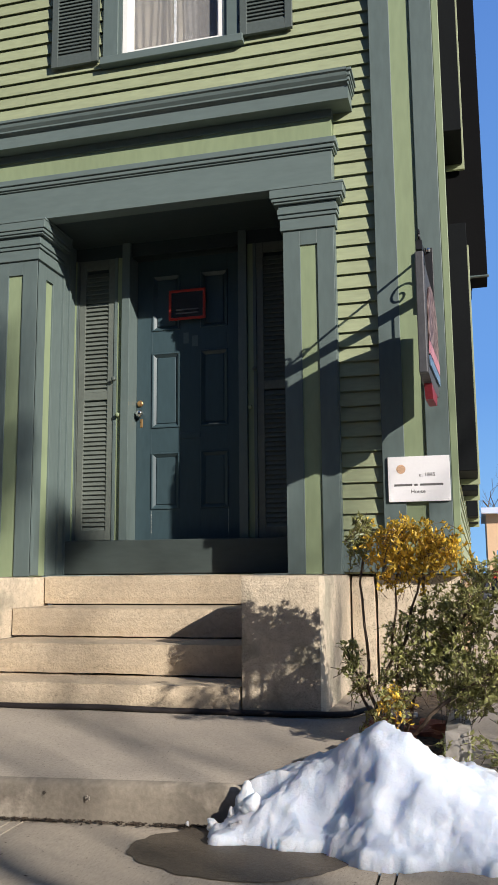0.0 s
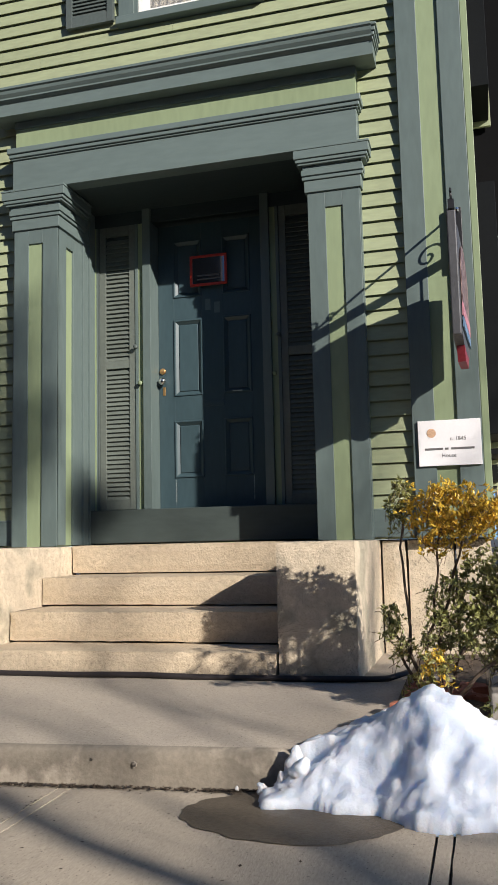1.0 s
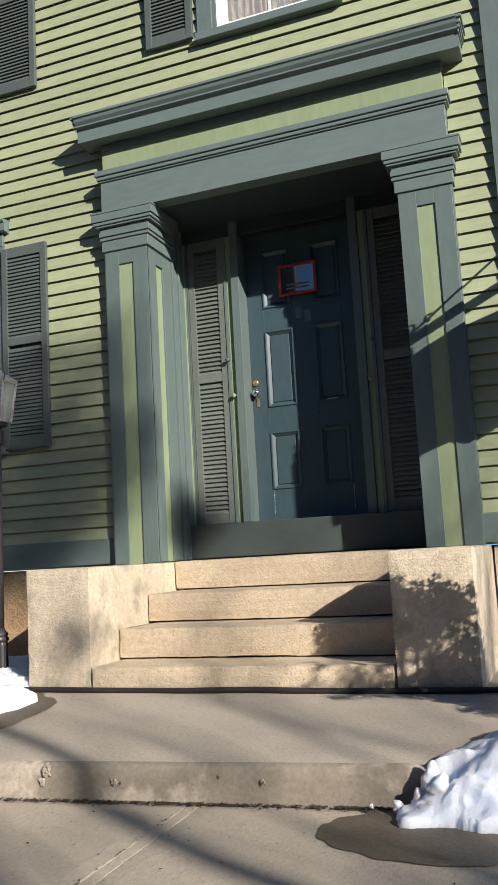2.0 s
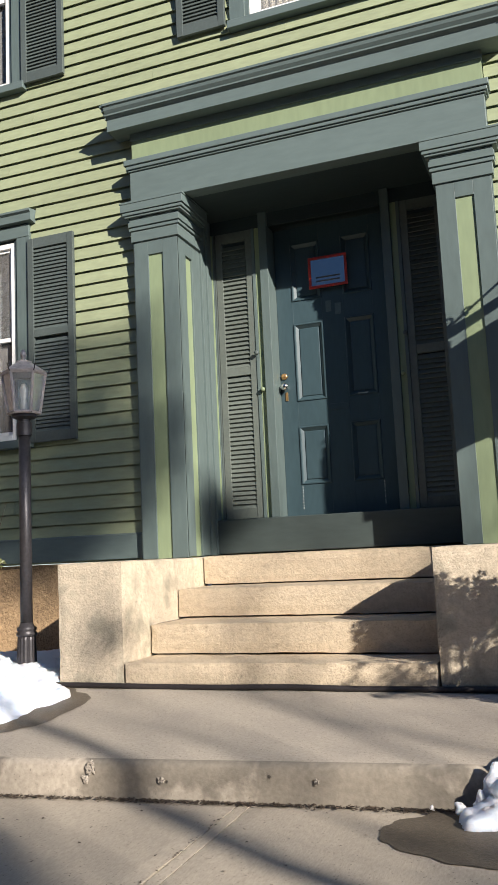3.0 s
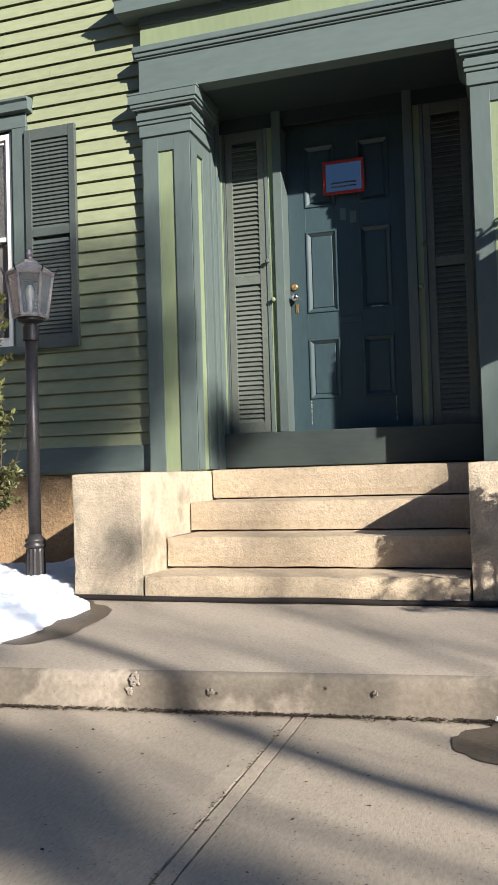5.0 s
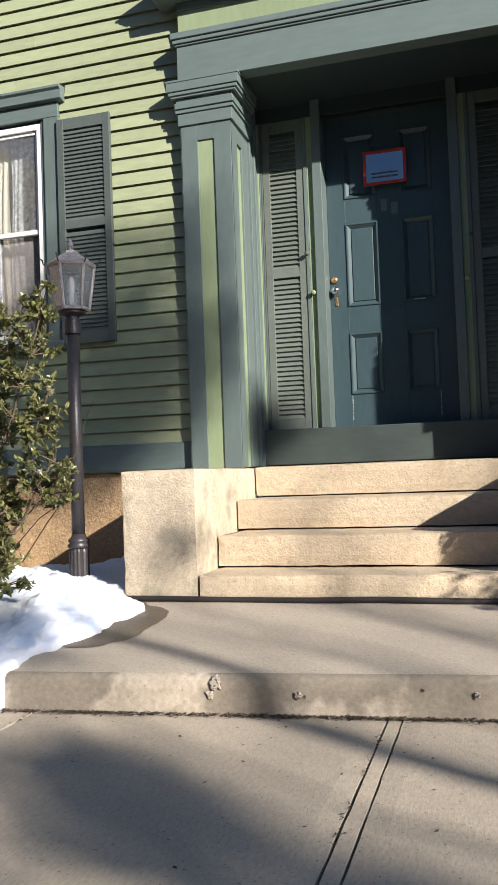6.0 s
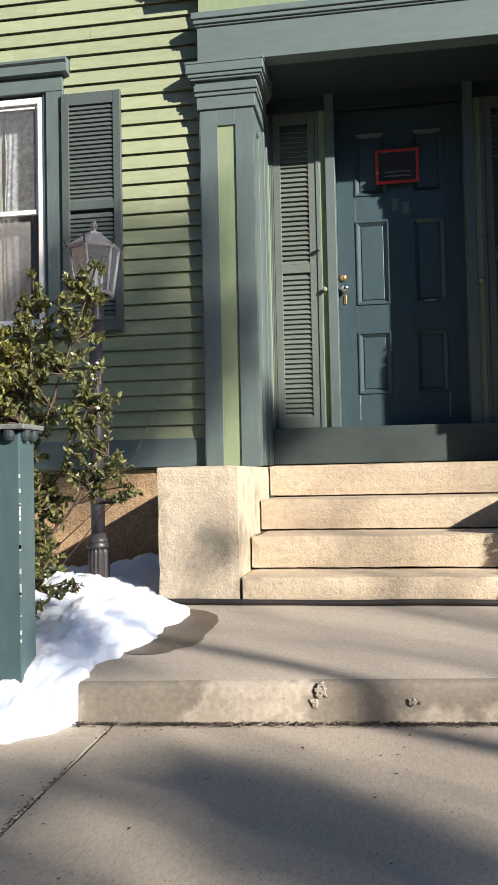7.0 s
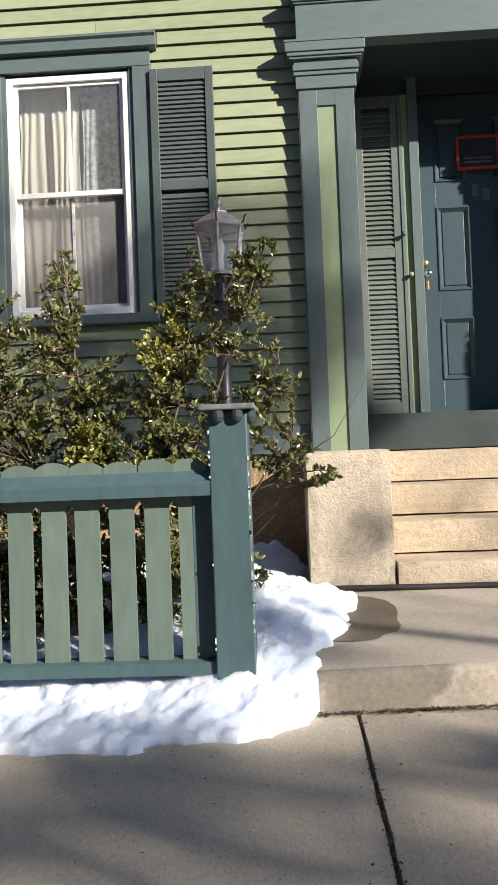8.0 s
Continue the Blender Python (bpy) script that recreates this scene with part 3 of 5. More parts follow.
for a, b in pxs:
    for k in (0, 2, 4, 6):
        part("door_rail", boxes((a, b, DY, DY + 0.017, zc[k], zc[k + 1])), DOOR_PAINT, door)
    for z0, z1 in pzs:
        w = 0.034
        bm = bmesh.new()
        loops = []
        for d, y in ((-0.004, DY + 0.001), (0.0, DY - 0.009), (0.008, DY - 0.009), (0.014, DY - 0.002), (w, DY + 0.0155)):
            loops.append([bm.verts.new(v) for v in ((a + d, y, z0 + d), (b - d, y, z0 + d), (b - d, y, z1 - d), (a + d, y, z1 - d))])
        for p, q in zip(loops, loops[1:]):
            for k in range(4):
                bm.faces.new((p[k], p[(k + 1) % 4], q[(k + 1) % 4], q[k]))
        bmesh.ops.recalc_face_normals(bm, faces=bm.faces)
        part("panel_moulding", bm, DOOR_PAINT, door)
        part("door_panel", boxes((a + w + 0.004, b - w - 0.004, DY + 0.009, DY + 0.0165, z0 + w + 0.004, z1 - w - 0.004), bevel=0.004), DOOR_PAINT, door)
# worn white edges along two stile joints
for x in (-2.79, -2.14):
    bm = bmesh.new()
    for k in range(9):
        z = 1.40 + k * 0.024 + random.uniform(0, 0.01)
        box(bm, x - 0.003, x + 0.003, DY - 0.002, DY + 0.001, z, z + random.uniform(0.004, 0.016))
    part("chipped_paint", bm, WORN, door, "chips of bare pale paint")
part("chipped_paint", boxes((-2.30, -2.22, DY - 0.0105, DY - 0.006, 2.272, 2.279)), WORN, door, "chip of bare pale paint")
bm = bmesh.new()
box(bm, -2.545, -2.375, DY - 0.008, DY + 0.002, 2.165, 2.215, bevel=0.004)
part("mail_slot", bm, DOOR_PAINT, door, "small mail slot plate")
bm = bmesh.new()
lathe(bm, (0, 0, 0), [(0.012, -0.055), (0.013, -0.03), (0.024, -0.022), (0.031, 0.0), (0.028, 0.016), (0.015, 0.026)], 20)
bmesh.ops.rotate(bm, verts=bm.verts, matrix=Matrix.Rotation(radians(90), 3, "X"))
bmesh.ops.translate(bm, verts=bm.verts, vec=(-2.882, DY - 0.052, 2.385))
part("door_knob", bm, NICKEL, door, "round polished knob", smooth=True)
part("keyhole_plate", boxes((-2.893, -2.872, DY - 0.006, DY + 0.001, 2.275, 2.345), bevel=0.002), BRASS, door)
bm = bmesh.new()
lathe(bm, (0, 0, 0), [(0.026, -0.002), (0.026, 0.010), (0.020, 0.016)], 20)
bmesh.ops.rotate(bm, verts=bm.verts, matrix=Matrix.Rotation(radians(90), 3, "X"))
bmesh.ops.translate(bm, verts=bm.verts, vec=(-2.895, DY, 2.475))
part("deadbolt", bm, BRASS, door, "orange brass lock cylinder", smooth=True)
part("number_bar", boxes((-2.52, -2.475, DY - 0.004, DY + 0.001, 2.96, 3.05)), NUMBER_PAINT, door)
part("number_bar", boxes((-2.445, -2.395, DY - 0.004, DY + 0.001, 2.93, 3.02)), NUMBER_PAINT, door)

notice = thing("door_notice", (-2.49, DY - 0.026 - 0.01, 3.15), "small notice in a red frame fixed to the door", "notice")
NX0, NX1, NZ0, NZ1 = -2.634, -2.318, 3.150, 3.407
bm = bmesh.new()
f = 0.021
for r in ((NX0, NX1, NZ0, NZ0 + f), (NX0, NX1, NZ1 - f, NZ1), (NX0, NX0 + f, NZ0 + f, NZ1 - f), (NX1 - f, NX1, NZ0 + f, NZ1 - f)):
    box(bm, r[0], r[1], DY - 0.026 - 0.022, DY - 0.026 - 0.008, r[2], r[3], bevel=0.002)
part("frame", bm, RED_FRAME, notice, "red frame")
part("mount", boxes((NX0 + 0.03, NX1 - 0.03, DY - 0.036, DY - 0.010, NZ0 + 0.03, NZ1 - 0.03)), SIGN_EDGE, notice, "dark mounting block")
face = part("glossy_face", boxes((NX0 + f, NX1 - f, DY - 0.026 - 0.016, DY - 0.026 - 0.009, NZ0 + f, NZ1 - f)), SIGN_GLASS, notice, "dark glossy face with unreadable writing")
for k in range(2):
    part("writing_bar", boxes((NX0 + 0.06, NX1 - 0.06, DY - 0.026 - 0.018, DY - 0.026 - 0.0155, NZ0 + 0.05 + k * 0.03, NZ0 + 0.062 + k * 0.03)), INK, face)


def shutter_parts(ob, x0, x1, y0, z0, z1, bays, stile=0.055, rail=0.07, depth=0.034, pitch=0.031, slat=0.0188, paint=None, tilt=-27):
    """Stiles, rails and single slats of a louvred shutter."""
    paint = paint or SHUTTER_PAINT
    part("stile", boxes((x0, x0 + stile, y0, y0 + depth, z0, z1), bevel=0.003), paint, ob)
    part("stile", boxes((x1 - stile, x1, y0, y0 + depth, z0, z1), bevel=0.003), paint, ob)
    edges = [z0, *(v for b in bays for v in b), z1]
    for k in range(0, len(edges), 2):
        part("rail", boxes((x0 + stile, x1 - stile, y0 + 0.002, y0 + depth - 0.002, edges[k], edges[k + 1]), bevel=0.002), paint, ob)
    w = x1 - x0 - 2 * stile
    bm = bmesh.new()
    box(bm, -w / 2, w / 2, -0.0035, 0.0035, -slat, slat)
    bmesh.ops.rotate(bm, verts=bm.verts, matrix=Matrix.Rotation(radians(tilt), 3, "X"))
    me = bm_mesh("slat", bm, paint)
    # dark sheet paints the shade seen between the slats
    part("backing", boxes((x0 + stile, x1 - stile, y0 + depth - 0.004, y0 + depth - 0.001, z0 + rail, z1 - rail)), RECESS_SHADE, ob)
    for a, b in bays:
        for k in range(int((b - a) / pitch)):
            piece("slat", me, ob, ((x0 + x1) / 2, y0 + 0.016, a + pitch * (k + 0.5)))


for side, lab in ((-1, "sunlit louvred side shutter beside the front door"), (1, "shaded louvred side shutter beside the front door")):
    a, b = sorted((MID + side * 0.923, MID + side * 0.608))
    ob = thing("side_shutter", ((a + b) / 2, 6.56, 1.36), lab, "shutter", "shutters beside the door")
    shutter_parts(ob, a, b, 6.56, 1.352, 3.70, [(1.43, 2.50), (2.565, 3.62)], stile=0.055, pitch=0.0365, slat=0.0222, paint=SIDE_SHUTTER_PAINT, tilt=-30)
    for k, z in enumerate((2.36, 2.66)):
        bm = bmesh.new()
        lathe(bm, (0, 0, 0), [(0.012, 0), (0.010, 0.012), (0.018, 0.022), (0.018, 0.03), (0.008, 0.036)], 14)
        bmesh.ops.rotate(bm, verts=bm.verts, matrix=Matrix.Rotation(radians(90), 3, "X"))
        bmesh.ops.translate(bm, verts=bm.verts, vec=(MID + side * (0.556 if k == 0 else 0.595), 6.552, z))
        part("knob", bm, PANEL_GREEN if k == 0 else SHUTTER_PAINT, ob, smooth=True)
    # strips framing the side shutter
    for p, q, y0, mat in ((0.985, 0.951, 6.548, PANEL_GREEN), (0.950, 0.940, 6.552, TRIM), (0.939, 0.925, 6.552, SHUTTER_PAINT), (0.606, 0.581, 6.552, TRIM), (0.580, 0.534, 6.558, PANEL_GREEN)):
        x0, x1 = sorted((MID + side * p, MID + side * q))
        part("jamb_strip", boxes((x0, x1, y0, 6.63, 1.350, 3.70), bevel=0.002), mat, surround)
    x0, x1 = sorted((MID + side * 0.533, MID + side * 0.464))
    part("door_jamb", boxes((x0, x1, 6.53, 6.80, 1.350, 3.812), bevel=0.003), TRIM, surround)
    x0, x1 = sorted((MID + side * 0.985, MID + side * 0.534))
    part("recess_back", boxes((x0, x1, 6.632, 6.67, 1.34, 3.72)), SHUTTER_PAINT, surround)
part("door_head", boxes((MID - 0.463, MID + 0.463, 6.60, 6.79, 3.70, 3.812)), RECESS_SHADE, surround)

# ---------------------------------------------------------------- corner board and water table
bm = boxes((-0.835, X_RIGHT - 0.012, 5.972, 6.05, 1.07, 6.15))
corner = tagged(part("corner_board", bm, PANEL_GREEN), "wide corner board, grey-green edges with a light green middle", "corner board", kind="structure")
part("edge_board", boxes((-0.846, -0.698, 5.955, 6.04, 1.068, 6.15), bevel=0.003), TRIM, corner)
part("edge_board", boxes((-0.553, X_RIGHT - 0.02, 5.955, 6.04, 1.068, 6.15), bevel=0.003), TRIM, corner)
part("side_board", boxes((X_RIGHT - 0.018, X_RIGHT + 0.028, 5.965, 6.08, 1.068, 6.15), bevel=0.003), PANEL_GREEN, corner)
for a, b in ((X_LEFT, XA - 0.006), (XB + 0.006, -0.848)):
    bm = bmesh.new()
    prism_x(bm, [(5.975, 1.085), (6.02, 1.085), (6.02, 1.275), (5.99, 1.275), (5.975, 1.264)], a, b)
    tagged(part("water_table", bm, TRIM_H), "grey-green board along the foot of the clapboards", "water table", kind="structure")


# ---------------------------------------------------------------- windows
def window(name, x0, x1, z0, z1, label, head=True, sill_z=None, top_z=None):
    """A white double-hung sash window in a dark green casing; x0..x1 and z0..z1 bound the white sash frame."""
    w = thing(name, ((x0 + x1) / 2, 6.0, z0), label, "window", kind="structure")
    yf = 6.0
    c = 0.125
    part("casing", boxes((x0 - c - 0.03, x0 - 0.03, 5.972, 6.07, z0 - 0.02, z1 + 0.02), bevel=0.003), TRIM, w)
    part("casing", boxes((x1 + 0.03, x1 + c + 0.03, 5.972, 6.07, z0 - 0.02, z1 + 0.02), bevel=0.003), TRIM, w)
    part("inner_casing", boxes((x0 - 0.03, x0 - 0.002, 5.99, 6.16, z0 - 0.02, z1 + 0.02)), TRIM, w)
    part("inner_casing", boxes((x1 + 0.002, x1 + 0.03, 5.99, 6.16, z0 - 0.02, z1 + 0.02)), TRIM, w)
    part("window_sill", boxes((x0 - c - 0.04, x1 + c + 0.04, 5.935, 6.16, z0 - 0.075, z0 - 0.012), bevel=0.004), TRIM_H, w)
    part("head_board", boxes((x0 - c - 0.03, x1 + c + 0.03, 5.968, 6.07, z1 + 0.02, z1 + 0.125), bevel=0.003), TRIM_H, w)
    if head:
        bm = bmesh.new()
        prism_x(bm, [(5.93, z1 + 0.14), (6.015, z1 + 0.125), (6.015, z1 + 0.245), (5.91, z1 + 0.232), (5.91, z1 + 0.215), (5.928, z1 + 0.20)], x0 - c - 0.075, x1 + c + 0.075)
        part("head_cornice", bm, TRIM_H, w)
    t = 0.045
    bm = bmesh.new()
    for r in ((x0, x0 + t, z0, z1), (x1 - t, x1, z0, z1), (x0 + t, x1 - t, z0, z0 + t), (x0 + t, x1 - t, z1 - t, z1)):
        box(bm, r[0], r[1], yf, yf + 0.10, r[2], r[3], bevel=0.003)
    part("window_frame", bm, WHITE_PAINT, w, "white painted frame")
    zm = (z0 + z1) / 2 + 0.015
    for a, b, y, nm in ((zm - 0.02, z1 - t, yf + 0.02, "upper_sash"), (z0 + t, zm + 0.022, yf + 0.055, "lower_sash")):
        s = 0.026
        bm = bmesh.new()
        for r in ((x0 + t, x0 + t + s, a, b), (x1 - t - s, x1 - t, a, b), (x0 + t + s, x1 - t - s, a, a + s + 0.008), (x0 + t + s, x1 - t - s, b - s, b)):
            box(bm, r[0], r[1], y, y + 0.03, r[2], r[3], bevel=0.002)
        sash = part(nm, bm, WHITE_PAINT, w, "white sash")
        xm = (x0 + x1) / 2
        part("muntin", boxes((xm - 0.009, xm + 0.009, y + 0.004, y + 0.026, a + s, b - s)), WHITE_PAINT if nm == "upper_sash" else LACE, sash)
        for p, q in ((x0 + t + s, xm - 0.009), (xm + 0.009, x1 - t - s)):
            g = part("pane", boxes((p, q, y + 0.012, y + 0.016, a + s, b - s)), CLEAR if nm == "upper_sash" else SCREENED, sash)
            g.visible_shadow = False
    # room behind: shallow box coloured dark for its unlit depth, and a gathered curtain
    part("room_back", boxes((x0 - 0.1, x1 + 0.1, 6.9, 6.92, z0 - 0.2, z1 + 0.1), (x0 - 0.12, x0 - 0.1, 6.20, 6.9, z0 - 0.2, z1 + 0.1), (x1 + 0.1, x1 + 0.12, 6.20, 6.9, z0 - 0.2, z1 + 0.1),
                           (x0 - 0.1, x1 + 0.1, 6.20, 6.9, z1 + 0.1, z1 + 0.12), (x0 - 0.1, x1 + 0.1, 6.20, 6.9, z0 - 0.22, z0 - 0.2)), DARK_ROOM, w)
    for p, q, mat, yy, fold, nm in ((x0 + 0.03, x0 + (x1 - x0) * 0.55, CURTAIN, 6.17, 0.014, "curtain"), (x0 + (x1 - x0) * 0.56, x1 - 0.012, LACE, 6.165, 0.007, "lace_curtain")):
        bm = bmesh.new()
        n, k = 56, 10
        g = []
        for i in range(n + 1):
            u = i / n
            x = p + (q - p) * u
            g.append([bm.verts.new((x + 0.012 * math.sin(j * 0.7 + u * 9), yy + fold * math.sin(u * 47 + 1.4 * math.sin(u * 9)) * (0.5 + 0.5 * j / k), z1 - (z1 - z0) * j / k)) for j in range(k + 1)])
        for i in range(n):
            for j in range(k):
                bm.faces.new((g[i][j], g[i + 1][j], g[i + 1][j + 1], g[i][j + 1]))
        bmesh.ops.solidify(bm, geom=bm.faces[:], thickness=0.002)
        part(nm, bm, mat, w, "cream gathered curtain" if nm == "curtain" else "grey patterned lace curtain", smooth=True)
    return w


window("window_1", -5.806, -4.955, 2.076, 3.735, "white sash window with cream curtains in a grey-green casing")
window("window_2", -2.795, -1.955, 5.135, 6.76, "upper white sash window above the front door", head=False)
window("window_3", -5.81, -4.985, 5.125, 6.76, "upper white sash window with grey-green casing", head=False)

for x0, x1, z0, z1, bays, lab in (
        (-4.805, -4.375, 2.03, 3.715, [(2.115, 2.885), (2.945, 3.63)], "grey-green louvred shutter beside the lower window"),
        (-3.39, -2.985, 5.11, 6.76, [(5.195, 5.94), (6.0, 6.675)], "grey-green louvred shutter beside the upper window"),
        (-1.815, -1.41, 5.11, 6.76, [(5.195, 5.94), (6.0, 6.675)], "grey-green louvred shutter near the house corner"),
        (-4.845, -4.435, 5.09, 6.74, [(5.175, 5.92), (5.98, 6.655)], "grey-green louvred shutter of the far upper window")):
    ob = thing("shutter", ((x0 + x1) / 2, 5.96, z0), lab, "shutter", "window shutters")
    shutter_parts(ob, x0, x1, 5.950, z0, z1, bays)
    for z in (z0 + 0.15, z1 - 0.15):
        part("hinge", boxes((x0 - 0.012, x0 + 0.012, 5.965, 5.99, z - 0.03, z + 0.03), (x0 + 0.04, x0 + 0.06, 5.98, 6.02, z - 0.02, z + 0.02)), BLACK_IRON, ob)

# dark shutters and sills on the side wall
for y0, y1 in ((6.12, 6.66), (7.58, 8.12), (11.0, 11.5), (12.4, 12.9)):
    for z0 in (1.75, 4.2):
        ob = thing("side_wall_shutter", (X_RIGHT + 0.04, y0, z0), "shutter fixed on the side wall, coloured near black for deep shade", "shutter", "side wall shutters")
        part("panel", boxes((X_RIGHT + 0.022, X_RIGHT + 0.150, y0, y1, z0, z0 + 1.75), bevel=0.003), SIDE_SHADE, ob)
        part("casing", boxes((X_RIGHT + 0.022, X_RIGHT + 0.165, y1 + 0.004, y1 + 0.03, z0 - 0.04, z0 + 1.79), bevel=0.003), LIGHT_GREEN, ob, "light green casing strip")
for y0 in (6.67, 11.51):
    for z0 in (1.9, 4.4):
        ob = thing("side_window", (X_RIGHT + 0.04, y0, z0), "side wall window with a green casing", "window", kind="structure")
        part("casing", boxes((X_RIGHT + 0.02, X_RIGHT + 0.05, y0, y0 + 0.9, z0, z0 + 1.7), bevel=0.003), TRIM, ob)
        part("window_sill", boxes((X_RIGHT + 0.02, X_RIGHT + 0.10, y0 - 0.05, y0 + 0.95, z0 - 0.08, z0), bevel=0.003), PANEL_GREEN, ob)
        part("pane", boxes((X_RIGHT + 0.05, X_RIGHT + 0.054, y0 + 0.1, y0 + 0.8, z0 + 0.1, z0 + 1.6)), CAR_GLASS, ob)

# ---------------------------------------------------------------- granite steps
steps = thing("entrance_steps", (MID, 5.5, 0.31), "four pale granite steps between granite cheek blocks", "steps", kind="structure")
SX0, SX1 = -3.405, -1.552
for k, (y0, y1, z0, z1) in enumerate(((4.885, 5.40, 0.30, 0.468), (5.228, 5.80, 0.474, 0.662), (5.648, 6.25, 0.668, 0.860), (6.096, 6.70, 0.866, 1.074))):
    part("step", worn_block(SX0, SX1, y0, y1, z0, z1, 0.05, 0.0025, 0.014, k * 3.1), GRANITE, steps, smooth=False)
part("step_core", boxes((SX0 + 0.02, SX1 - 0.02, 5.30, 6.65, 0.28, 0.66), (SX0 + 0.02, SX1 - 0.02, 6.2, 6.65, 0.66, 0.9)), JOINT, steps, "dark mortar behind the treads")
part("cheek_block", worn_block(-3.868, -3.412, 4.895, 6.20, 0.29, 1.069, 0.05, 0.0025, 0.012, 11.0), CHEEK, steps, "speckled granite cheek block")
part("cheek_block", worn_block(-1.546, -1.098, 4.895, 6.20, 0.29, 1.069, 0.05, 0.0025, 0.012, 17.0), CHEEK, steps, "speckled granite cheek block")

# black cable along the foot of the steps
bm = bmesh.new()
tube(bm, [(-4.05, 4.93, landing_z(-4, 4.93) + 0.018)] + [(-3.95 + 0.1 * i, 4.868 + 0.006 * math.sin(i * 0.9), landing_z(-3.95 + 0.1 * i, 4.86) + 0.016 + 0.003 * math.sin(i * 0.5)) for i in range(30)]
     + [(-0.95, 4.90, 0.34), (-0.85, 5.0, 0.36)], 0.016, 8)
tagged(part("cable", bm, RUBBER, smooth=True), "black rubber cable lying along the foot of the steps", "cable")

# ---------------------------------------------------------------- lamp post
LX, LY = -4.31, 5.19
lamp = thing("lamp_post", (LX, LY, 0.30), "grey-brown metal lamp post with a glass lantern in snow", "lamp post")
bm = bmesh.new()
lathe(bm, (LX, LY, 0), [(0.075, 0.28), (0.075, 0.34), (0.066, 0.40), (0.062, 0.58), (0.058, 0.60)], 32, flute=0.07)
part("fluted_base", bm, LAMP_METAL, lamp)
bm = bmesh.new()
lathe(bm, (LX, LY, 0), [(0.058, 0.598), (0.068, 0.606), (0.070, 0.622), (0.058, 0.632), (0.066, 0.642), (0.066, 0.656), (0.050, 0.668), (0.041, 0.69)], 24)
part("ring", bm, LAMP_METAL, lamp, smooth=True)
bm = bmesh.new()
lathe(bm, (LX, LY, 0), [(0.041, 0.688), (0.0405, 1.3), (0.040, 1.96)], 24)
part("pole", bm, LAMP_METAL, lamp, smooth=True)
bm = bmesh.new()
lathe(bm, (LX, LY, 0), [(0.052, 1.955), (0.052, 2.045), (0.042, 2.048), (0.042, 2.066), (0.085, 2.084), (0.085, 2.10)], 24)
part("collar", bm, LAMP_METAL, lamp)
lantern = part("lantern", boxes((LX - 0.02, LX + 0.02, LY - 0.02, LY + 0.02, 2.11, 2.118)), LAMP_METAL, lamp, "six-sided glass lantern")


def hexpoint(r, z, k, turn=0.5):
    a = math.pi * (k + turn) / 3
    return Vector((LX + r * math.cos(a), LY + r * math.sin(a), z))


ZB, ZT, RB, RT = 2.112, 2.388, 0.108, 0.148
for k in range(6):
    a, b, c, d = hexpoint(RB, ZB, k), hexpoint(RB, ZB, k + 1), hexpoint(RT, ZT, k + 1), hexpoint(RT, ZT, k)
    bm = bmesh.new()
    tube(bm, [a, d], 0.010, 6)
    part("corner_bar", bm, LAMP_COPPER, lantern)
    bm = bmesh.new()
    tube(bm, [a, b], 0.012, 6)
    part("edge_bar", bm, LAMP_COPPER, lantern)
    bm = bmesh.new()
    tube(bm, [d, c], 0.012, 6)
    part("edge_bar", bm, LAMP_COPPER, lantern)
    bm = bmesh.new()
    bm.faces.new([bm.verts.new(v) for v in (a, b, c, d)])
    bmesh.ops.solidify(bm, geom=bm.faces[:], thickness=0.003)
    g = part("pane", bm, LAMP_GLASS, lantern)
    g.visible_shadow = False
    bm = bmesh.new()
    q = hexpoint(RT + 0.008, ZT, k)
    o = (q - Vector((LX, LY, ZT))).normalized()
    tube(bm, [q, q + o * 0.015 + Vector((0, 0, 0.012)), q + o * 0.02 + Vector((0, 0, 0.035)), q + o * 0.034 + Vector((0, 0, 0.045))], 0.0045, 6)
    part("corner_hook", bm, LAMP_METAL, lantern)
bm = bmesh.new()
lathe(bm, (LX, LY, 0), [(0.05, 2.098), (0.112, 2.103), (0.118, 2.114), (0.09, 2.120)], 6, turns=0.5)
part("lantern_floor", bm, LAMP_METAL, lantern)
bm = bmesh.new()
lathe(bm, (LX, LY, 0), [(0.160, 2.388), (0.163, 2.398), (0.080, 2.455), (0.056, 2.468), (0.056, 2.480), (0.02, 2.49)], 6, turns=0.5)
part("lantern_roof", bm, LAMP_COPPER, lantern, "six-sided copper roof")
bm = bmesh.new()
lathe(bm, (LX, LY, 0), [(0.010, 2.482), (0.024, 2.492), (0.010, 2.502), (0.021, 2.512), (0.025, 2.528), (0.018, 2.546), (0.005, 2.566)], 12, flute=0.3)
part("finial", bm, LAMP_COPPER, lantern, smooth=True)
bm = bmesh.new()
lathe(bm, (LX, LY, 0), [(0.022, 2.13), (0.022, 2.20), (0.018, 2.205), (0.028, 2.24), (0.030, 2.28), (0.015, 2.32)], 14)
part("bulb", bm, WHITE_PAINT, lantern, "pale glass bulb on a candle holder", smooth=True)

# ---------------------------------------------------------------- hanging sign at the corner
SGX = -0.508
sign = thing("hanging_sign", (SGX, 5.955, 2.9), "carved maroon hanging sign on a black scrolled iron bracket", "sign")
bm = bmesh.new()
prism = [(5.953, 2.925), (5.953, 2.980), (5.16, 3.025), (5.16, 2.970)]
prism_x(bm, prism, SGX - 0.018, SGX + 0.018)
part("bracket_bar", bm, BLACK_IRON, sign)
bm = bmesh.new()
tube(bm, [(SGX, 5.953, 3.235), (SGX, 5.55, 3.13), (SGX, 5.17, 3.03)], 0.008, 8)
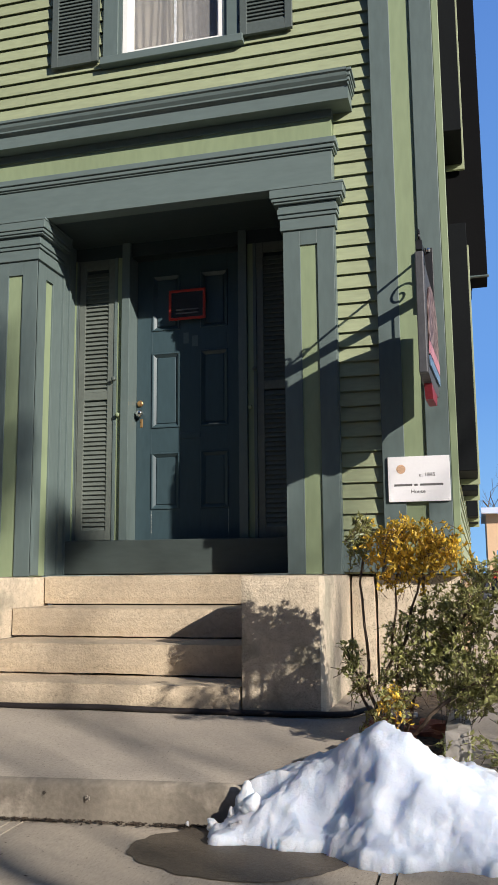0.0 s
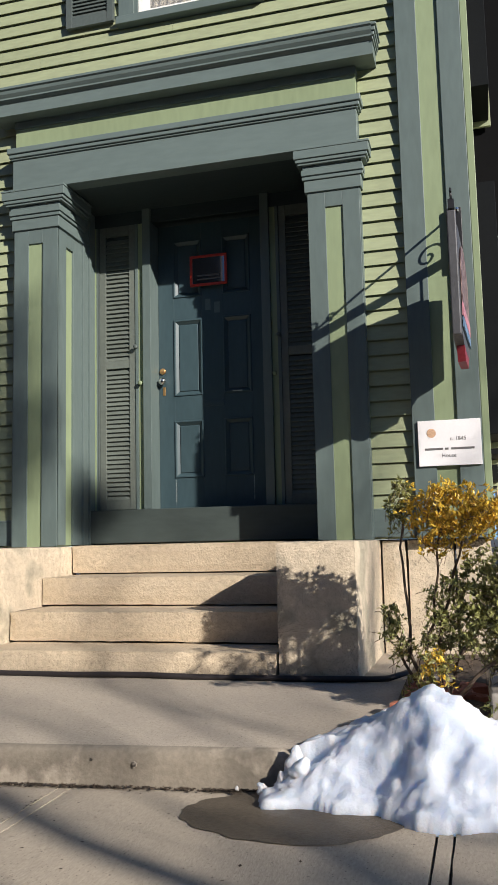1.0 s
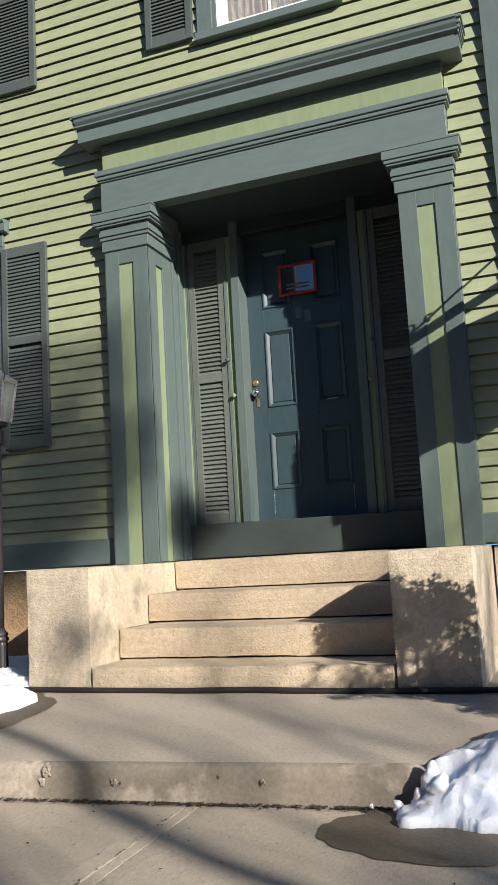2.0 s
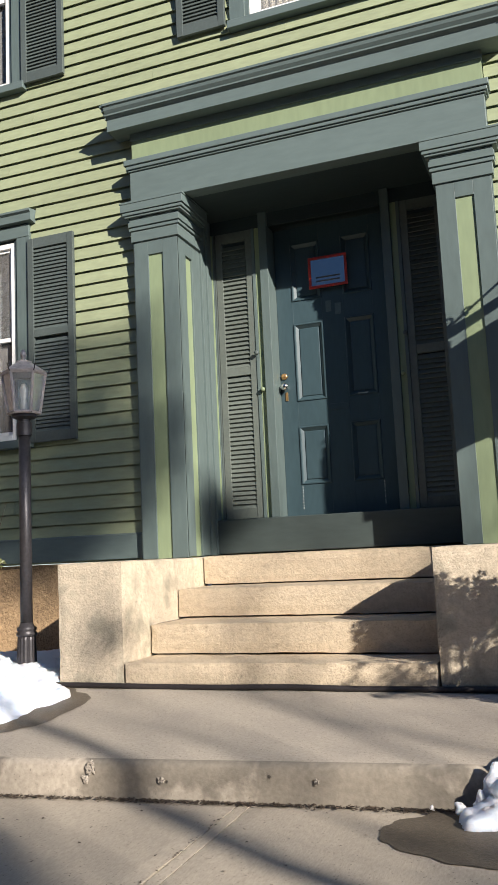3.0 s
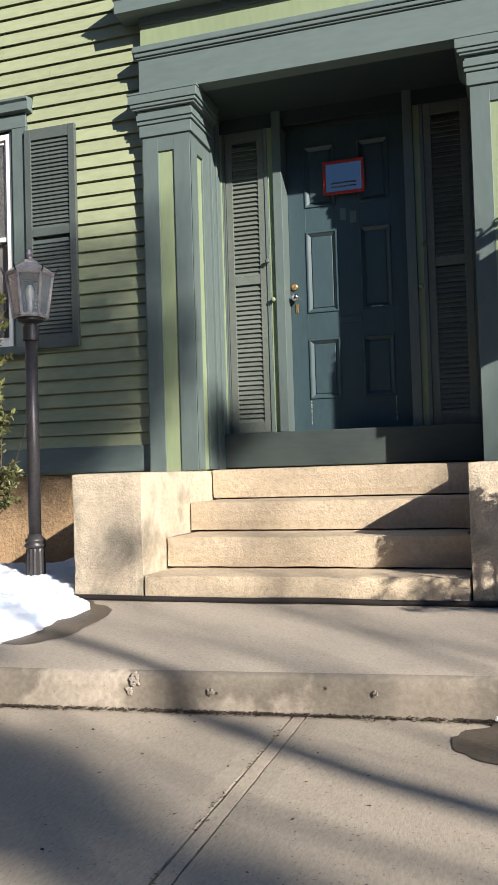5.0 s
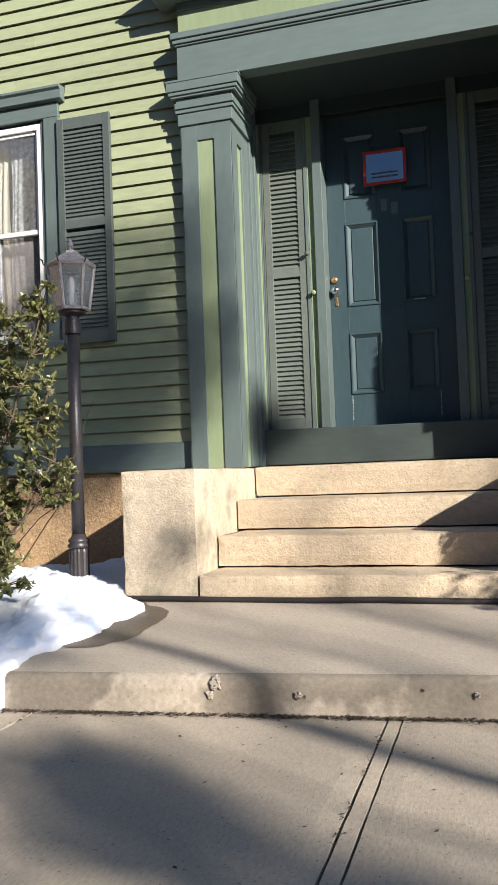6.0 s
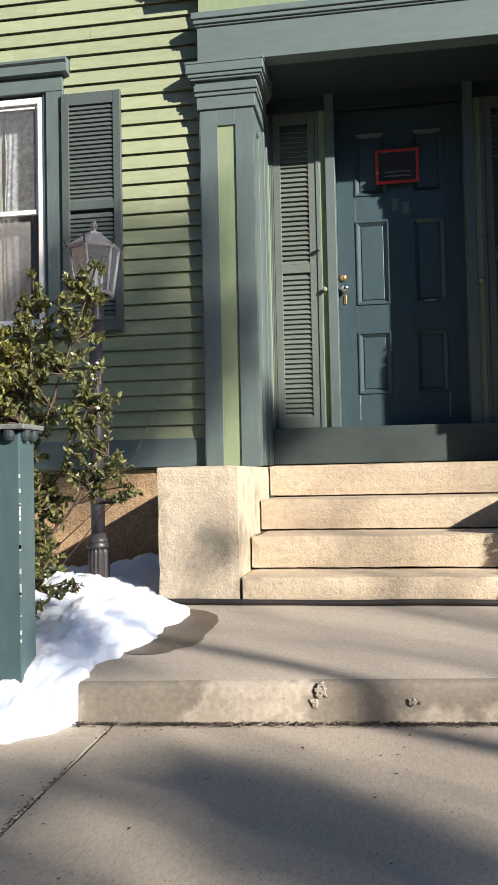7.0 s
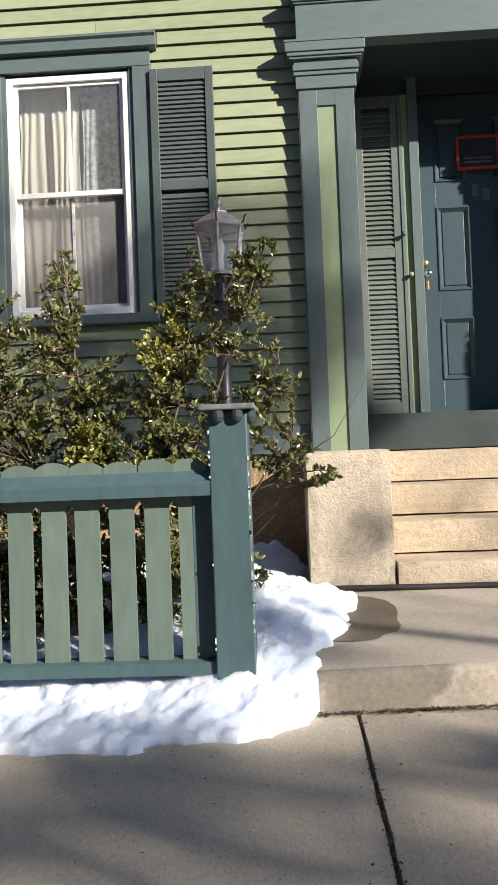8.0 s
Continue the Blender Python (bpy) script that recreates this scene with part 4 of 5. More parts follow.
part("stay_rod", bm, BLACK_IRON, sign)
for cy, cz, r0, sg in ((5.83, 3.06, 0.08, 1), (5.19, 3.065, 0.036, -1), (5.29, 3.06, 0.034, 1)):
    bm = bmesh.new()
    tube(bm, [(SGX, cy + sg * r0 * (1 - k / 26) * math.cos(k * 0.36), cz + r0 * (1 - k / 26) * math.sin(k * 0.36)) for k in range(22)], 0.007, 6)
    part("scroll", bm, BLACK_IRON, sign)
bm = boxes((SGX - 0.05, SGX + 0.05, 5.935, 5.954, 2.84, 3.27), bevel=0.003)
part("wall_plate", bm, BLACK_IRON, sign)
for z in (2.87, 3.25):
    bm = bmesh.new()
    lathe(bm, (SGX + 0.02, 5.93, z), [(0.014, -0.014), (0.018, 0), (0.014, 0.014)], 10)
    part("bolt", bm, NICKEL, sign, "bright bolt")
bm = bmesh.new()
prism_x(bm, [(5.19, 2.225), (5.32, 2.20), (5.54, 2.18), (5.76, 2.19), (5.845, 2.205), (5.855, 2.74), (5.76, 2.80), (5.54, 2.86), (5.30, 2.88), (5.185, 2.875)], SGX - 0.028, SGX + 0.026)
board = part("sign_board", bm, SIGN_EDGE, sign, "thick grey-edged board")
bm = bmesh.new()
prism_x(bm, [(5.215, 2.42), (5.825, 2.42), (5.825, 2.62), (5.79, 2.70), (5.71, 2.77), (5.60, 2.815), (5.50, 2.825), (5.40, 2.815), (5.30, 2.77), (5.235, 2.70), (5.215, 2.62)], SGX + 0.030, SGX + 0.036)
part("carved_face", bm, SIGN_MAROON, board, "maroon carved face")
part("stripe", boxes((SGX + 0.030, SGX + 0.038, 5.21, 5.83, 2.345, 2.42)), SIGN_PINK, board, "pink stripe")
part("stripe", boxes((SGX + 0.030, SGX + 0.038, 5.21, 5.83, 2.275, 2.335)), SIGN_BLUE, board, "pale blue stripe")
bm = bmesh.new()
prism_x(bm, [(5.34, 2.195), (5.70, 2.185), (5.64, 2.11), (5.40, 2.11)], SGX - 0.02, SGX + 0.026)
part("foot", bm, SIGN_RED, board, "red carved foot")
for y in (5.28, 5.78):
    bm = bmesh.new()
    tube(bm, [(SGX, y, 2.78), (SGX, y, 2.975 - (y - 5.16) * 0.05)], 0.007, 6)
    part("hanger", bm, BLACK_IRON, sign)
part("end_post", boxes((SGX - 0.026, SGX + 0.024, 5.150, 5.186, 2.22, 2.955), bevel=0.006), SIGN_EDGE, board)
swing = Matrix.Translation((SGX, 5.17, 0)) @ Matrix.Rotation(radians(-2.6), 4, "Z") @ Matrix.Translation((-SGX, -5.17, 0))
for ob in (board, *board.children):
    shift = Matrix.Translation(origin(ob))
    ob.data.transform(shift.inverted() @ swing @ shift)

# ---------------------------------------------------------------- white plaque
PX0, PX1, PZ0, PZ1, PY = -0.810, -0.408, 1.539, 1.839, 5.937
plaque = thing("plaque", ((PX0 + PX1) / 2, PY, PZ0), "white rectangular plaque with dark lettering on the corner board", "plaque")
plate = part("plate", boxes((PX0, PX1, PY, PY + 0.017, PZ0, PZ1), bevel=0.002), PLAQUE_WHITE, plaque)
txt = bpy.data.curves.new("year", "FONT")
txt.body, txt.size, txt.extrude = "c. 1845", 0.036, 0.0004
txt.materials.append(INK)
year = new("year", txt)
year.parent = plaque
year.location = Vector((-0.607, PY - 0.0015, 1.703)) - origin(plaque)
year.rotation_euler = (radians(90), 0, 0)
txt = bpy.data.curves.new("house_word", "FONT")
txt.body, txt.size, txt.extrude = "House", 0.036, 0.0004
txt.materials.append(INK)
word = new("house_word", txt)
word.parent = plaque
word.location = Vector((-0.664, PY - 0.0015, 1.594)) - origin(plaque)
word.rotation_euler = (radians(90), 0, 0)
for x0, x1 in ((-0.770, -0.654), (-0.640, -0.618), (-0.602, -0.453)):
    part("writing_bar", boxes((x0, x1, PY - 0.0012, PY + 0.001, 1.642, 1.656)), INK, plaque)
bm = bmesh.new()
lathe(bm, (0, 0, 0), [(0.030, -0.001), (0.030, 0.0015)], 20)
bmesh.ops.rotate(bm, verts=bm.verts, matrix=Matrix.Rotation(radians(90), 3, "X"))
bmesh.ops.translate(bm, verts=bm.verts, vec=(-0.724, PY, 1.755))
part("emblem", bm, EMBLEM, plaque, "small round orange emblem")
for x in (PX0 + 0.015, PX1 - 0.015):
    for z in (PZ0 + 0.015, PZ1 - 0.015):
        part("screw", boxes((x - 0.004, x + 0.004, PY - 0.002, PY + 0.001, z - 0.004, z + 0.004), bevel=0.001), WHITE_PAINT, plaque)

# ---------------------------------------------------------------- fence
FY = 3.70
fence = thing("picket_fence", (-4.9, FY, 0.15), "blue-green painted picket fence with a square corner post", "fence")
post = part("post", boxes((-4.262, -4.108, FY - 0.05, FY + 0.10, 0.06, 1.215), bevel=0.006), FENCE_DARK, fence, "square blue-green corner post")
part("post_cap", boxes((-4.295, -4.075, FY - 0.085, FY + 0.135, 1.222, 1.245), bevel=0.006), CAP_WOOD, post, "weathered flat cap")
bm = bmesh.new()
for k in range(2):
    for sx, sy in ((-4.222 + 0.075 * k, FY - 0.058), (-4.100, FY - 0.012 + 0.075 * k)):
        lathe(bm, (sx, sy, 1.19), [(0.006, -0.020), (0.018, -0.012), (0.024, 0.004), (0.026, 0.030)], 12)
part("cap_moulding", bm, RECESS_SHADE, post, "dark rounded drops under the cap")
rng = random.Random(8)
bm = bmesh.new()
for k in range(26):
    z = rng.uniform(0.25, 1.18)
    x = rng.choice((-4.109, -4.109, -4.261))
    box(bm, x - 0.0035, x + 0.0025, FY - 0.0515, FY - 0.046, z, z + rng.uniform(0.004, 0.028))
part("chipped_paint", bm, WORN, post, "chips of bare pale paint along the edges")["kind"] = "stuff"
bm = bmesh.new()
prism_x(bm, [(FY - 0.055, 0.890), (FY + 0.03, 0.890), (FY + 0.03, 1.008), (FY - 0.055, 0.938)], -8.0, -4.263)
part("top_rail", bm, FENCE_DARK, fence, "broad sloping top rail")
bm = bmesh.new()
prism_x(bm, [(FY - 0.03, 0.185), (FY + 0.05, 0.185), (FY + 0.05, 0.25), (FY - 0.03, 0.235)], -8.0, -4.263)
part("bottom_rail", bm, FENCE_DARK, fence)
part("end_stile", boxes((-4.345, -4.264, FY + 0.005, FY + 0.045, 0.245, 0.89), bevel=0.004), FENCE_DARK, fence)
bm = bmesh.new()
w = 0.049
h = 0.0696
pts = [(-w, 0.0), (w, 0.0), (w, 0.655), (w + 0.006, 0.668), (h - 0.002, 0.680), (h, 0.690), (h, 0.822), (h * 0.75, 0.836), (h * 0.4, 0.846), (0, 0.849),
       (-h * 0.4, 0.846), (-h * 0.75, 0.836), (-h, 0.822), (-h, 0.690), (-h + 0.002, 0.680), (-w - 0.006, 0.668), (-w, 0.655)]
prism_y(bm, pts, 0, 0.022)
picket_mesh = bm_mesh("picket", bm, FENCE_PAINT)
for k in range(24):
    piece("picket", picket_mesh, fence, (-4.350 - 0.1394 * k, FY + 0.006, 0.19 + 0.003 * math.sin(k * 2.1)), (0, 0.004 * math.sin(k * 1.7), 0))


# ---------------------------------------------------------------- snow
def spread(x):
    """How full the pile lies along its length."""
    return max(0.15, min(1, (x + 1.36) / 0.42)) * max(0.30, min(1, (0.10 - x) / 0.45))


def snow_heap(name, outline, height, rise, label, seed, puff=1.0, cell=0.011):
    """A lumpy heap of old snow over the outline."""
    xs = [p[0] for p in outline]
    ys = [p[1] for p in outline]
    bm = bmesh.new()
    nx, ny = int((max(xs) - min(xs) + 0.3) / cell), int((max(ys) - min(ys) + 0.3) / cell)
    grid, front = {}, max(xs) < -3
    for i in range(nx + 1):
        for j in range(ny + 1):
            x, y = min(xs) - 0.15 + i * cell, min(ys) - 0.15 + j * cell
            edge = 0.05 * noise.noise(Vector((x * 5, y * 5, seed))) + 0.034 * noise.noise(Vector((x * 13, y * 13, seed + 4)))
            d0 = inside(outline, x, y)
            d = d0 + edge
            if d > -0.005:
                k = max(0, min(1, (d + 0.005) / rise))
                dome = math.sin(k * math.pi / 2) if front else k ** 0.85
                big = noise.noise(Vector((x * 3.4, y * 3.4, seed + 9)))
                mid = abs(noise.noise(Vector((x * 7.0, y * 7.0, seed + 2)))) * 1.8 - 0.4
                lump = (0.034 * big + 0.014 * mid) * puff
                base = true_z(x, y)
                if front:
                    base = ground_z(x, y)
                elif y < CURB_Y and x > -3.95:
                    near = max(0, min(1, d / 0.16)) * max(0, min(1, (y - 3.30) / 0.33)) * (1 if front else spread(x))
                    base = base * (1 - near) + landing_z(x, y) * near
                lip = 0.026 * min(1, max(0, d + 0.005) / 0.03)
                z = base + lip + height(x, y) * dome + lump * min(1, k * 1.6)
                z = max(z, base + lip * 0.8)
                push = noise.noise_vector(Vector((x * 7, y * 7, seed))) * 0.022 + noise.noise_vector(Vector((x * 17, y * 17, seed + 1))) * 0.007
                grid[i, j] = bm.verts.new((x + push.x, y + push.y, z))
    for i in range(nx):
        for j in range(ny):
            q = [grid.get(c) for c in ((i, j), (i + 1, j), (i + 1, j + 1), (i, j + 1))]
            if all(q):
                bm.faces.new(q)
    bmesh.ops.delete(bm, geom=[v for v in bm.verts if not v.link_faces], context="VERTS")
    edge_verts = [v for v in bm.verts if v.is_boundary]
    for _ in range(2):
        bmesh.ops.smooth_vert(bm, verts=edge_verts, factor=0.5, use_axis_x=True, use_axis_y=True)
    bm.normal_update()
    for v in bm.verts:
        if v.is_boundary:
            v.co.z = true_z(v.co.x, v.co.y) - 0.012
        else:
            q = v.co
            fade = min(1, (q.z - true_z(q.x, q.y)) / 0.06)
            billow = 0.026 * (abs(noise.noise(q * 6 + Vector((seed, 0, 0)))) - 0.2) + 0.018 * noise.noise(q * 13 + Vector((0, seed, 0))) + 0.018 * (abs(noise.noise(q * 24)) - 0.2) + 0.010 * (abs(noise.noise(q * 47)) - 0.2)
            v.co = q + v.normal * (billow * puff + 0.006 * noise.noise(q * 58) + 0.003 * noise.noise(q * 120)) * max(0, fade)
    return tagged(part(name, bm, SNOW, smooth=True), label, "snow", kind="stuff")


left_line = [(-7.5, 3.36), (-5.0, 3.33), (-4.6, 3.31), (-4.2, 3.35), (-4.02, 3.42), (-3.90, 3.50), (-3.92, 3.60), (-3.84, 3.74), (-3.86, 3.88), (-3.75, 4.05), (-3.70, 4.35), (-3.63, 4.65), (-3.86, 4.86), (-3.93, 5.05), (-3.90, 5.35), (-3.88, 5.98), (-4.4, 6.0), (-5.2, 5.8), (-7.5, 5.5)]


def left_height(x, y):
    k = max(0, min(1, (y - 3.45) / 0.5))
    k = k * k * (3 - 2 * k)
    back = 0.10 * math.exp(-((x + 4.05) / 0.22) ** 2 - ((y - 5.75) / 0.25) ** 2)
    hollow = 0.06 * math.exp(-((x + 4.28) / 0.22) ** 2 - ((y - 5.1) / 0.22) ** 2)
    return 0.062 * (1 - k) + 0.110 * k + 0.085 * math.exp(-((x + 4.30) / 0.30) ** 2 - ((y - 4.60) / 0.40) ** 2) + back - hollow


snow_heap("snow_heap", left_line, left_height, 0.36, "old white snow heaped along the fence and lamp post", 3.0, 0.9)
right_line = [(-1.33, 3.60), (-1.26, 3.43), (-1.05, 3.38), (-0.85, 3.40), (-0.70, 3.25), (-0.45, 3.25), (0.0, 3.28), (0.9, 3.2), (0.95, 3.7), (0.3, 3.72), (-0.15, 3.80), (-0.4, 3.98), (-0.58, 4.16), (-0.82, 4.18), (-1.00, 4.00), (-1.08, 3.82), (-1.17, 3.67)]


def right_height(x, y):
    return (0.07 + 0.125 * math.exp(-((x + 0.64) / 0.22) ** 2) + 0.03 * math.exp(-((x + 0.28) / 0.12) ** 2)) * spread(x)


snow_heap("snow_heap", right_line, right_height, 0.40, "pile of bright old snow beside the landing", 8.0, 0.9)


rng = random.Random(40)
for k, (x, y, w, h) in enumerate(((-1.175, 3.60, 0.055, 0.150), (-1.235, 3.585, 0.040, 0.085), (-1.12, 3.56, 0.075, 0.115), (-1.295, 3.57, 0.030, 0.050), (-1.19, 3.51, 0.055, 0.070), (-1.40, 3.585, 0.014, 0.024))):
    bm = bmesh.new()
    for _ in range(16):
        u = rng.random()
        a, q = rng.uniform(0, 6.3), w * (1 - 0.55 * u) * rng.uniform(0.6, 1.15)
        bm.verts.new((q * math.cos(a) + w * 0.5 * u * math.sin(k * 2.0), q * 0.8 * math.sin(a), h * u))
    bmesh.ops.delete(bm, geom=[e for e in bmesh.ops.convex_hull(bm, input=bm.verts[:])["geom_interior"] if isinstance(e, bmesh.types.BMVert)], context="VERTS")
    bmesh.ops.triangulate(bm, faces=bm.faces[:])
    for _ in range(3):
        bmesh.ops.subdivide_edges(bm, edges=bm.edges[:], cuts=1, use_grid_fill=True)
        bmesh.ops.smooth_vert(bm, verts=bm.verts[:], factor=0.35, use_axis_x=True, use_axis_y=True, use_axis_z=True)
    bm.normal_update()
    for v in bm.verts:
        v.co += v.normal * (0.010 * noise.noise(v.co * 34 + Vector((k * 3.0, 0, 0))) + 0.005 * noise.noise(v.co * 80))
    bmesh.ops.translate(bm, verts=bm.verts, vec=(x, y, true_z(x, y) - 0.004 + (0.055 if k in (0, 2) else 0.02)))
    tagged(part("snow_lump", bm, SNOW, smooth=True), "crusted jagged lump of old snow at the heap's end", "snow", "snow lumps")


# ---------------------------------------------------------------- wet patches
def wet_patch(cx, cy, rx, ry, turn, level, seed, label):
    bm = bmesh.new()
    c, rim = bm.verts.new((cx, cy, level(cx, cy) + 0.004)), []
    n = 64
    for k in range(n):
        a = 2 * math.pi * k / n
        r = 1 + 0.16 * noise.noise(Vector((math.cos(a) * 1.5, math.sin(a) * 1.5, seed))) + 0.07 * noise.noise(Vector((math.cos(a) * 5, math.sin(a) * 5, seed)))
        u, v = rx * r * math.cos(a), ry * r * math.sin(a)
        x, y = cx + u * math.cos(turn) - v * math.sin(turn), cy + u * math.sin(turn) + v * math.cos(turn)
        rim.append(bm.verts.new((x, y, level(x, y) + 0.004)))
    for k in range(n):
        bm.faces.new((c, rim[k], rim[(k + 1) % n]))
    tagged(part("wet_patch", bm, WET), label, "wet patch", kind="stuff")


wet_patch(-1.12, 3.38, 0.42, 0.30, -0.12, walk_z, 1.0, "dark wet meltwater patch on the sidewalk below the snow")
wet_patch(-3.72, 4.42, 0.26, 0.42, 0.15, landing_z, 2.0, "dark wet meltwater patch on the landing beside the snow")


# ---------------------------------------------------------------- shrubs
def leaf(bm, at, along, face, size, wide=0.23):
    """One folded leaf with a rounded outline."""
    side = along.cross(face)
    if side.length < 1e-4:
        return
    side.normalize()
    up = side.cross(along).normalized()
    w = size * wide
    a, e = bm.verts.new(at), bm.verts.new(at + along * size - up * w * 0.3)
    m, n = bm.verts.new(at + along * size * 0.35), bm.verts.new(at + along * size * 0.72 - up * w * 0.1)
    for sg in (1, -1):
        p = bm.verts.new(at + along * size * 0.30 + side * (w * sg) + up * w * 0.45)
        q = bm.verts.new(at + along * size * 0.72 + side * (w * 0.85 * sg) + up * w * 0.35)
        bm.faces.new((a, m, p))
        bm.faces.new((m, n, q, p))
        bm.faces.new((n, e, q))


def rand_dir(rng, bias=0.0):
    while True:
        v = Vector((rng.uniform(-1, 1), rng.uniform(-1, 1), rng.uniform(-1, 1)))
        if 0.1 < v.length < 1:
            v.normalize()
            v.z += bias
            return v.normalized()


def shrub(name, at, stems, lobes, leaf_size, label, seed, mats, per_twig=16, wide=0.23, lift=0.25, start=0.25, loose=1.0, scatter=0.0):
    """stems: rows of points for the main limbs; lobes: (centre, radii, twigs, which material)."""
    rng = random.Random(seed)
    ob = thing(name, at, label, "shrub")
    limbs = []
    for s in stems:
        bm = bmesh.new()
        pts = [Vector(p) for p in s]
        fine = []
        for a, b in zip(pts, pts[1:]):
            for k in range(4):
                fine.append(a.lerp(b, k / 4) + rand_dir(rng) * 0.012)
        fine.append(pts[-1])
        tube(bm, fine, [0.011 * (1 - 0.7 * k / len(fine)) for k in range(len(fine))], 6)
        part("limb", bm, BARK, ob)
        limbs += fine
    twig_bm = bmesh.new()
    leaf_bms = {k: bmesh.new() for k in range(len(mats))}
    for centre, radii, count, kind in lobes:
        c = Vector(centre)
        for _ in range(count):
            d = rand_dir(rng)
            k = rng.uniform(0.35, 1.0) ** 0.6
            if noise.noise(Vector((d.x * 2.2 + c.x, d.y * 2.2, d.z * 2.2 + seed))) < -0.12:
                k *= 0.75
            tip = c + Vector((d.x * radii[0], d.y * radii[1], d.z * radii[2])) * (k * loose)
            near = min(limbs, key=lambda q: (q - tip).length + max(0, q.z - tip.z))
            way = (tip - near)
            root = near if way.length < 0.22 else tip - way.normalized() * 0.22
            if scatter:
                root = tip - (way.normalized() * 0.6 + rand_dir(rng) * 0.6).normalized() * scatter
            root = root + Vector((0, 0, -0.03))
            bend = root.lerp(tip, 0.5) + rand_dir(rng) * 0.025
            tube(twig_bm, [root, bend, tip], [0.0014, 0.0012, 0.0008] if scatter else [0.004, 0.003, 0.0016], 4)
            axis = (tip - root).normalized()
            for q in range(per_twig):
                u = start + (1.03 - start) * q / per_twig
                p = root.lerp(bend, u * 2) if u < 0.5 else bend.lerp(tip, u * 2 - 1)
                out = (axis * 0.5 + rand_dir(rng, lift)).normalized()
                leaf(leaf_bms[kind], p, out, rand_dir(rng, 0.6), leaf_size * rng.uniform(0.65, 1.25), wide)
    part("twig_mass", twig_bm, BARK, ob)["kind"] = "stuff"
    for k, b in leaf_bms.items():
        part("crown", b, mats[k], ob)
    return ob


# shrub beside the right-hand cheek block
shrub("evergreen_shrub", (-0.66, 4.32, 0.3),
      [[(-0.68, 4.34, 0.30), (-0.70, 4.34, 0.55), (-0.64, 4.32, 0.82), (-0.62, 4.30, 1.22)],
       [(-0.66, 4.32, 0.30), (-0.64, 4.32, 0.62), (-0.56, 4.30, 0.92), (-0.46, 4.28, 1.20)],
       [(-0.64, 4.30, 0.30), (-0.55, 4.28, 0.55), (-0.38, 4.26, 0.80), (-0.22, 4.24, 1.05)],
       [(-0.63, 4.28, 0.31), (-0.48, 4.20, 0.46), (-0.28, 4.16, 0.62), (-0.05, 4.14, 0.80)],
       [(-0.69, 4.36, 0.30), (-0.78, 4.38, 0.55), (-0.80, 4.36, 0.95), (-0.78, 4.34, 1.30)],
       [(-0.69, 4.36, 0.30), (-0.80, 4.40, 0.48), (-0.88, 4.40, 0.72)]],
      [((-0.56, 4.28, 1.20), (0.20, 0.19, 0.16), 190, 0), ((-0.42, 4.28, 1.18), (0.14, 0.17, 0.12), 85, 0), ((-0.66, 4.30, 1.12), (0.11, 0.13, 0.12), 34, 0),
       ((-0.79, 4.32, 1.28), (0.06, 0.07, 0.10), 36, 1), ((-0.84, 4.34, 1.20), (0.05, 0.05, 0.05), 12, 1),
       ((-0.20, 4.24, 0.98), (0.26, 0.24, 0.20), 210, 1), ((-0.26, 4.22, 0.74), (0.24, 0.22, 0.22), 190, 1), ((-0.12, 4.16, 0.60), (0.20, 0.20, 0.16), 120, 1), ((0.08, 4.20, 0.86), (0.22, 0.26, 0.30), 240, 1), ((-0.30, 4.22, 0.54), (0.12, 0.14, 0.08), 60, 1),
       ((-0.56, 4.30, 0.77), (0.17, 0.15, 0.14), 95, 1), ((-0.42, 4.28, 0.66), (0.16, 0.16, 0.16), 100, 1), ((-0.46, 4.28, 0.88), (0.12, 0.14, 0.10), 60, 1), ((-0.62, 4.34, 0.62), (0.12, 0.12, 0.06), 40, 1),
       ((-0.65, 4.20, 0.52), (0.09, 0.08, 0.055), 20, 0), ((-0.65, 4.20, 0.52), (0.09, 0.08, 0.06), 26, 1), ((-0.87, 4.38, 0.70), (0.06, 0.06, 0.09), 24, 1), ((-0.80, 4.38, 0.58), (0.07, 0.07, 0.07), 20, 1), ((-0.74, 4.30, 0.40), (0.10, 0.10, 0.06), 26, 1),
       ((-0.38, 4.05, 0.36), (0.10, 0.10, 0.05), 14, 1), ((-0.22, 3.95, 0.36), (0.10, 0.10, 0.06), 18, 1)],
      0.025, "leafy evergreen shrub with yellow tips beside the granite steps", 5, [YELLOW_LEAF, GREEN_LEAF], 11, wide=0.21, lift=0.6, start=0.35, scatter=0.10)
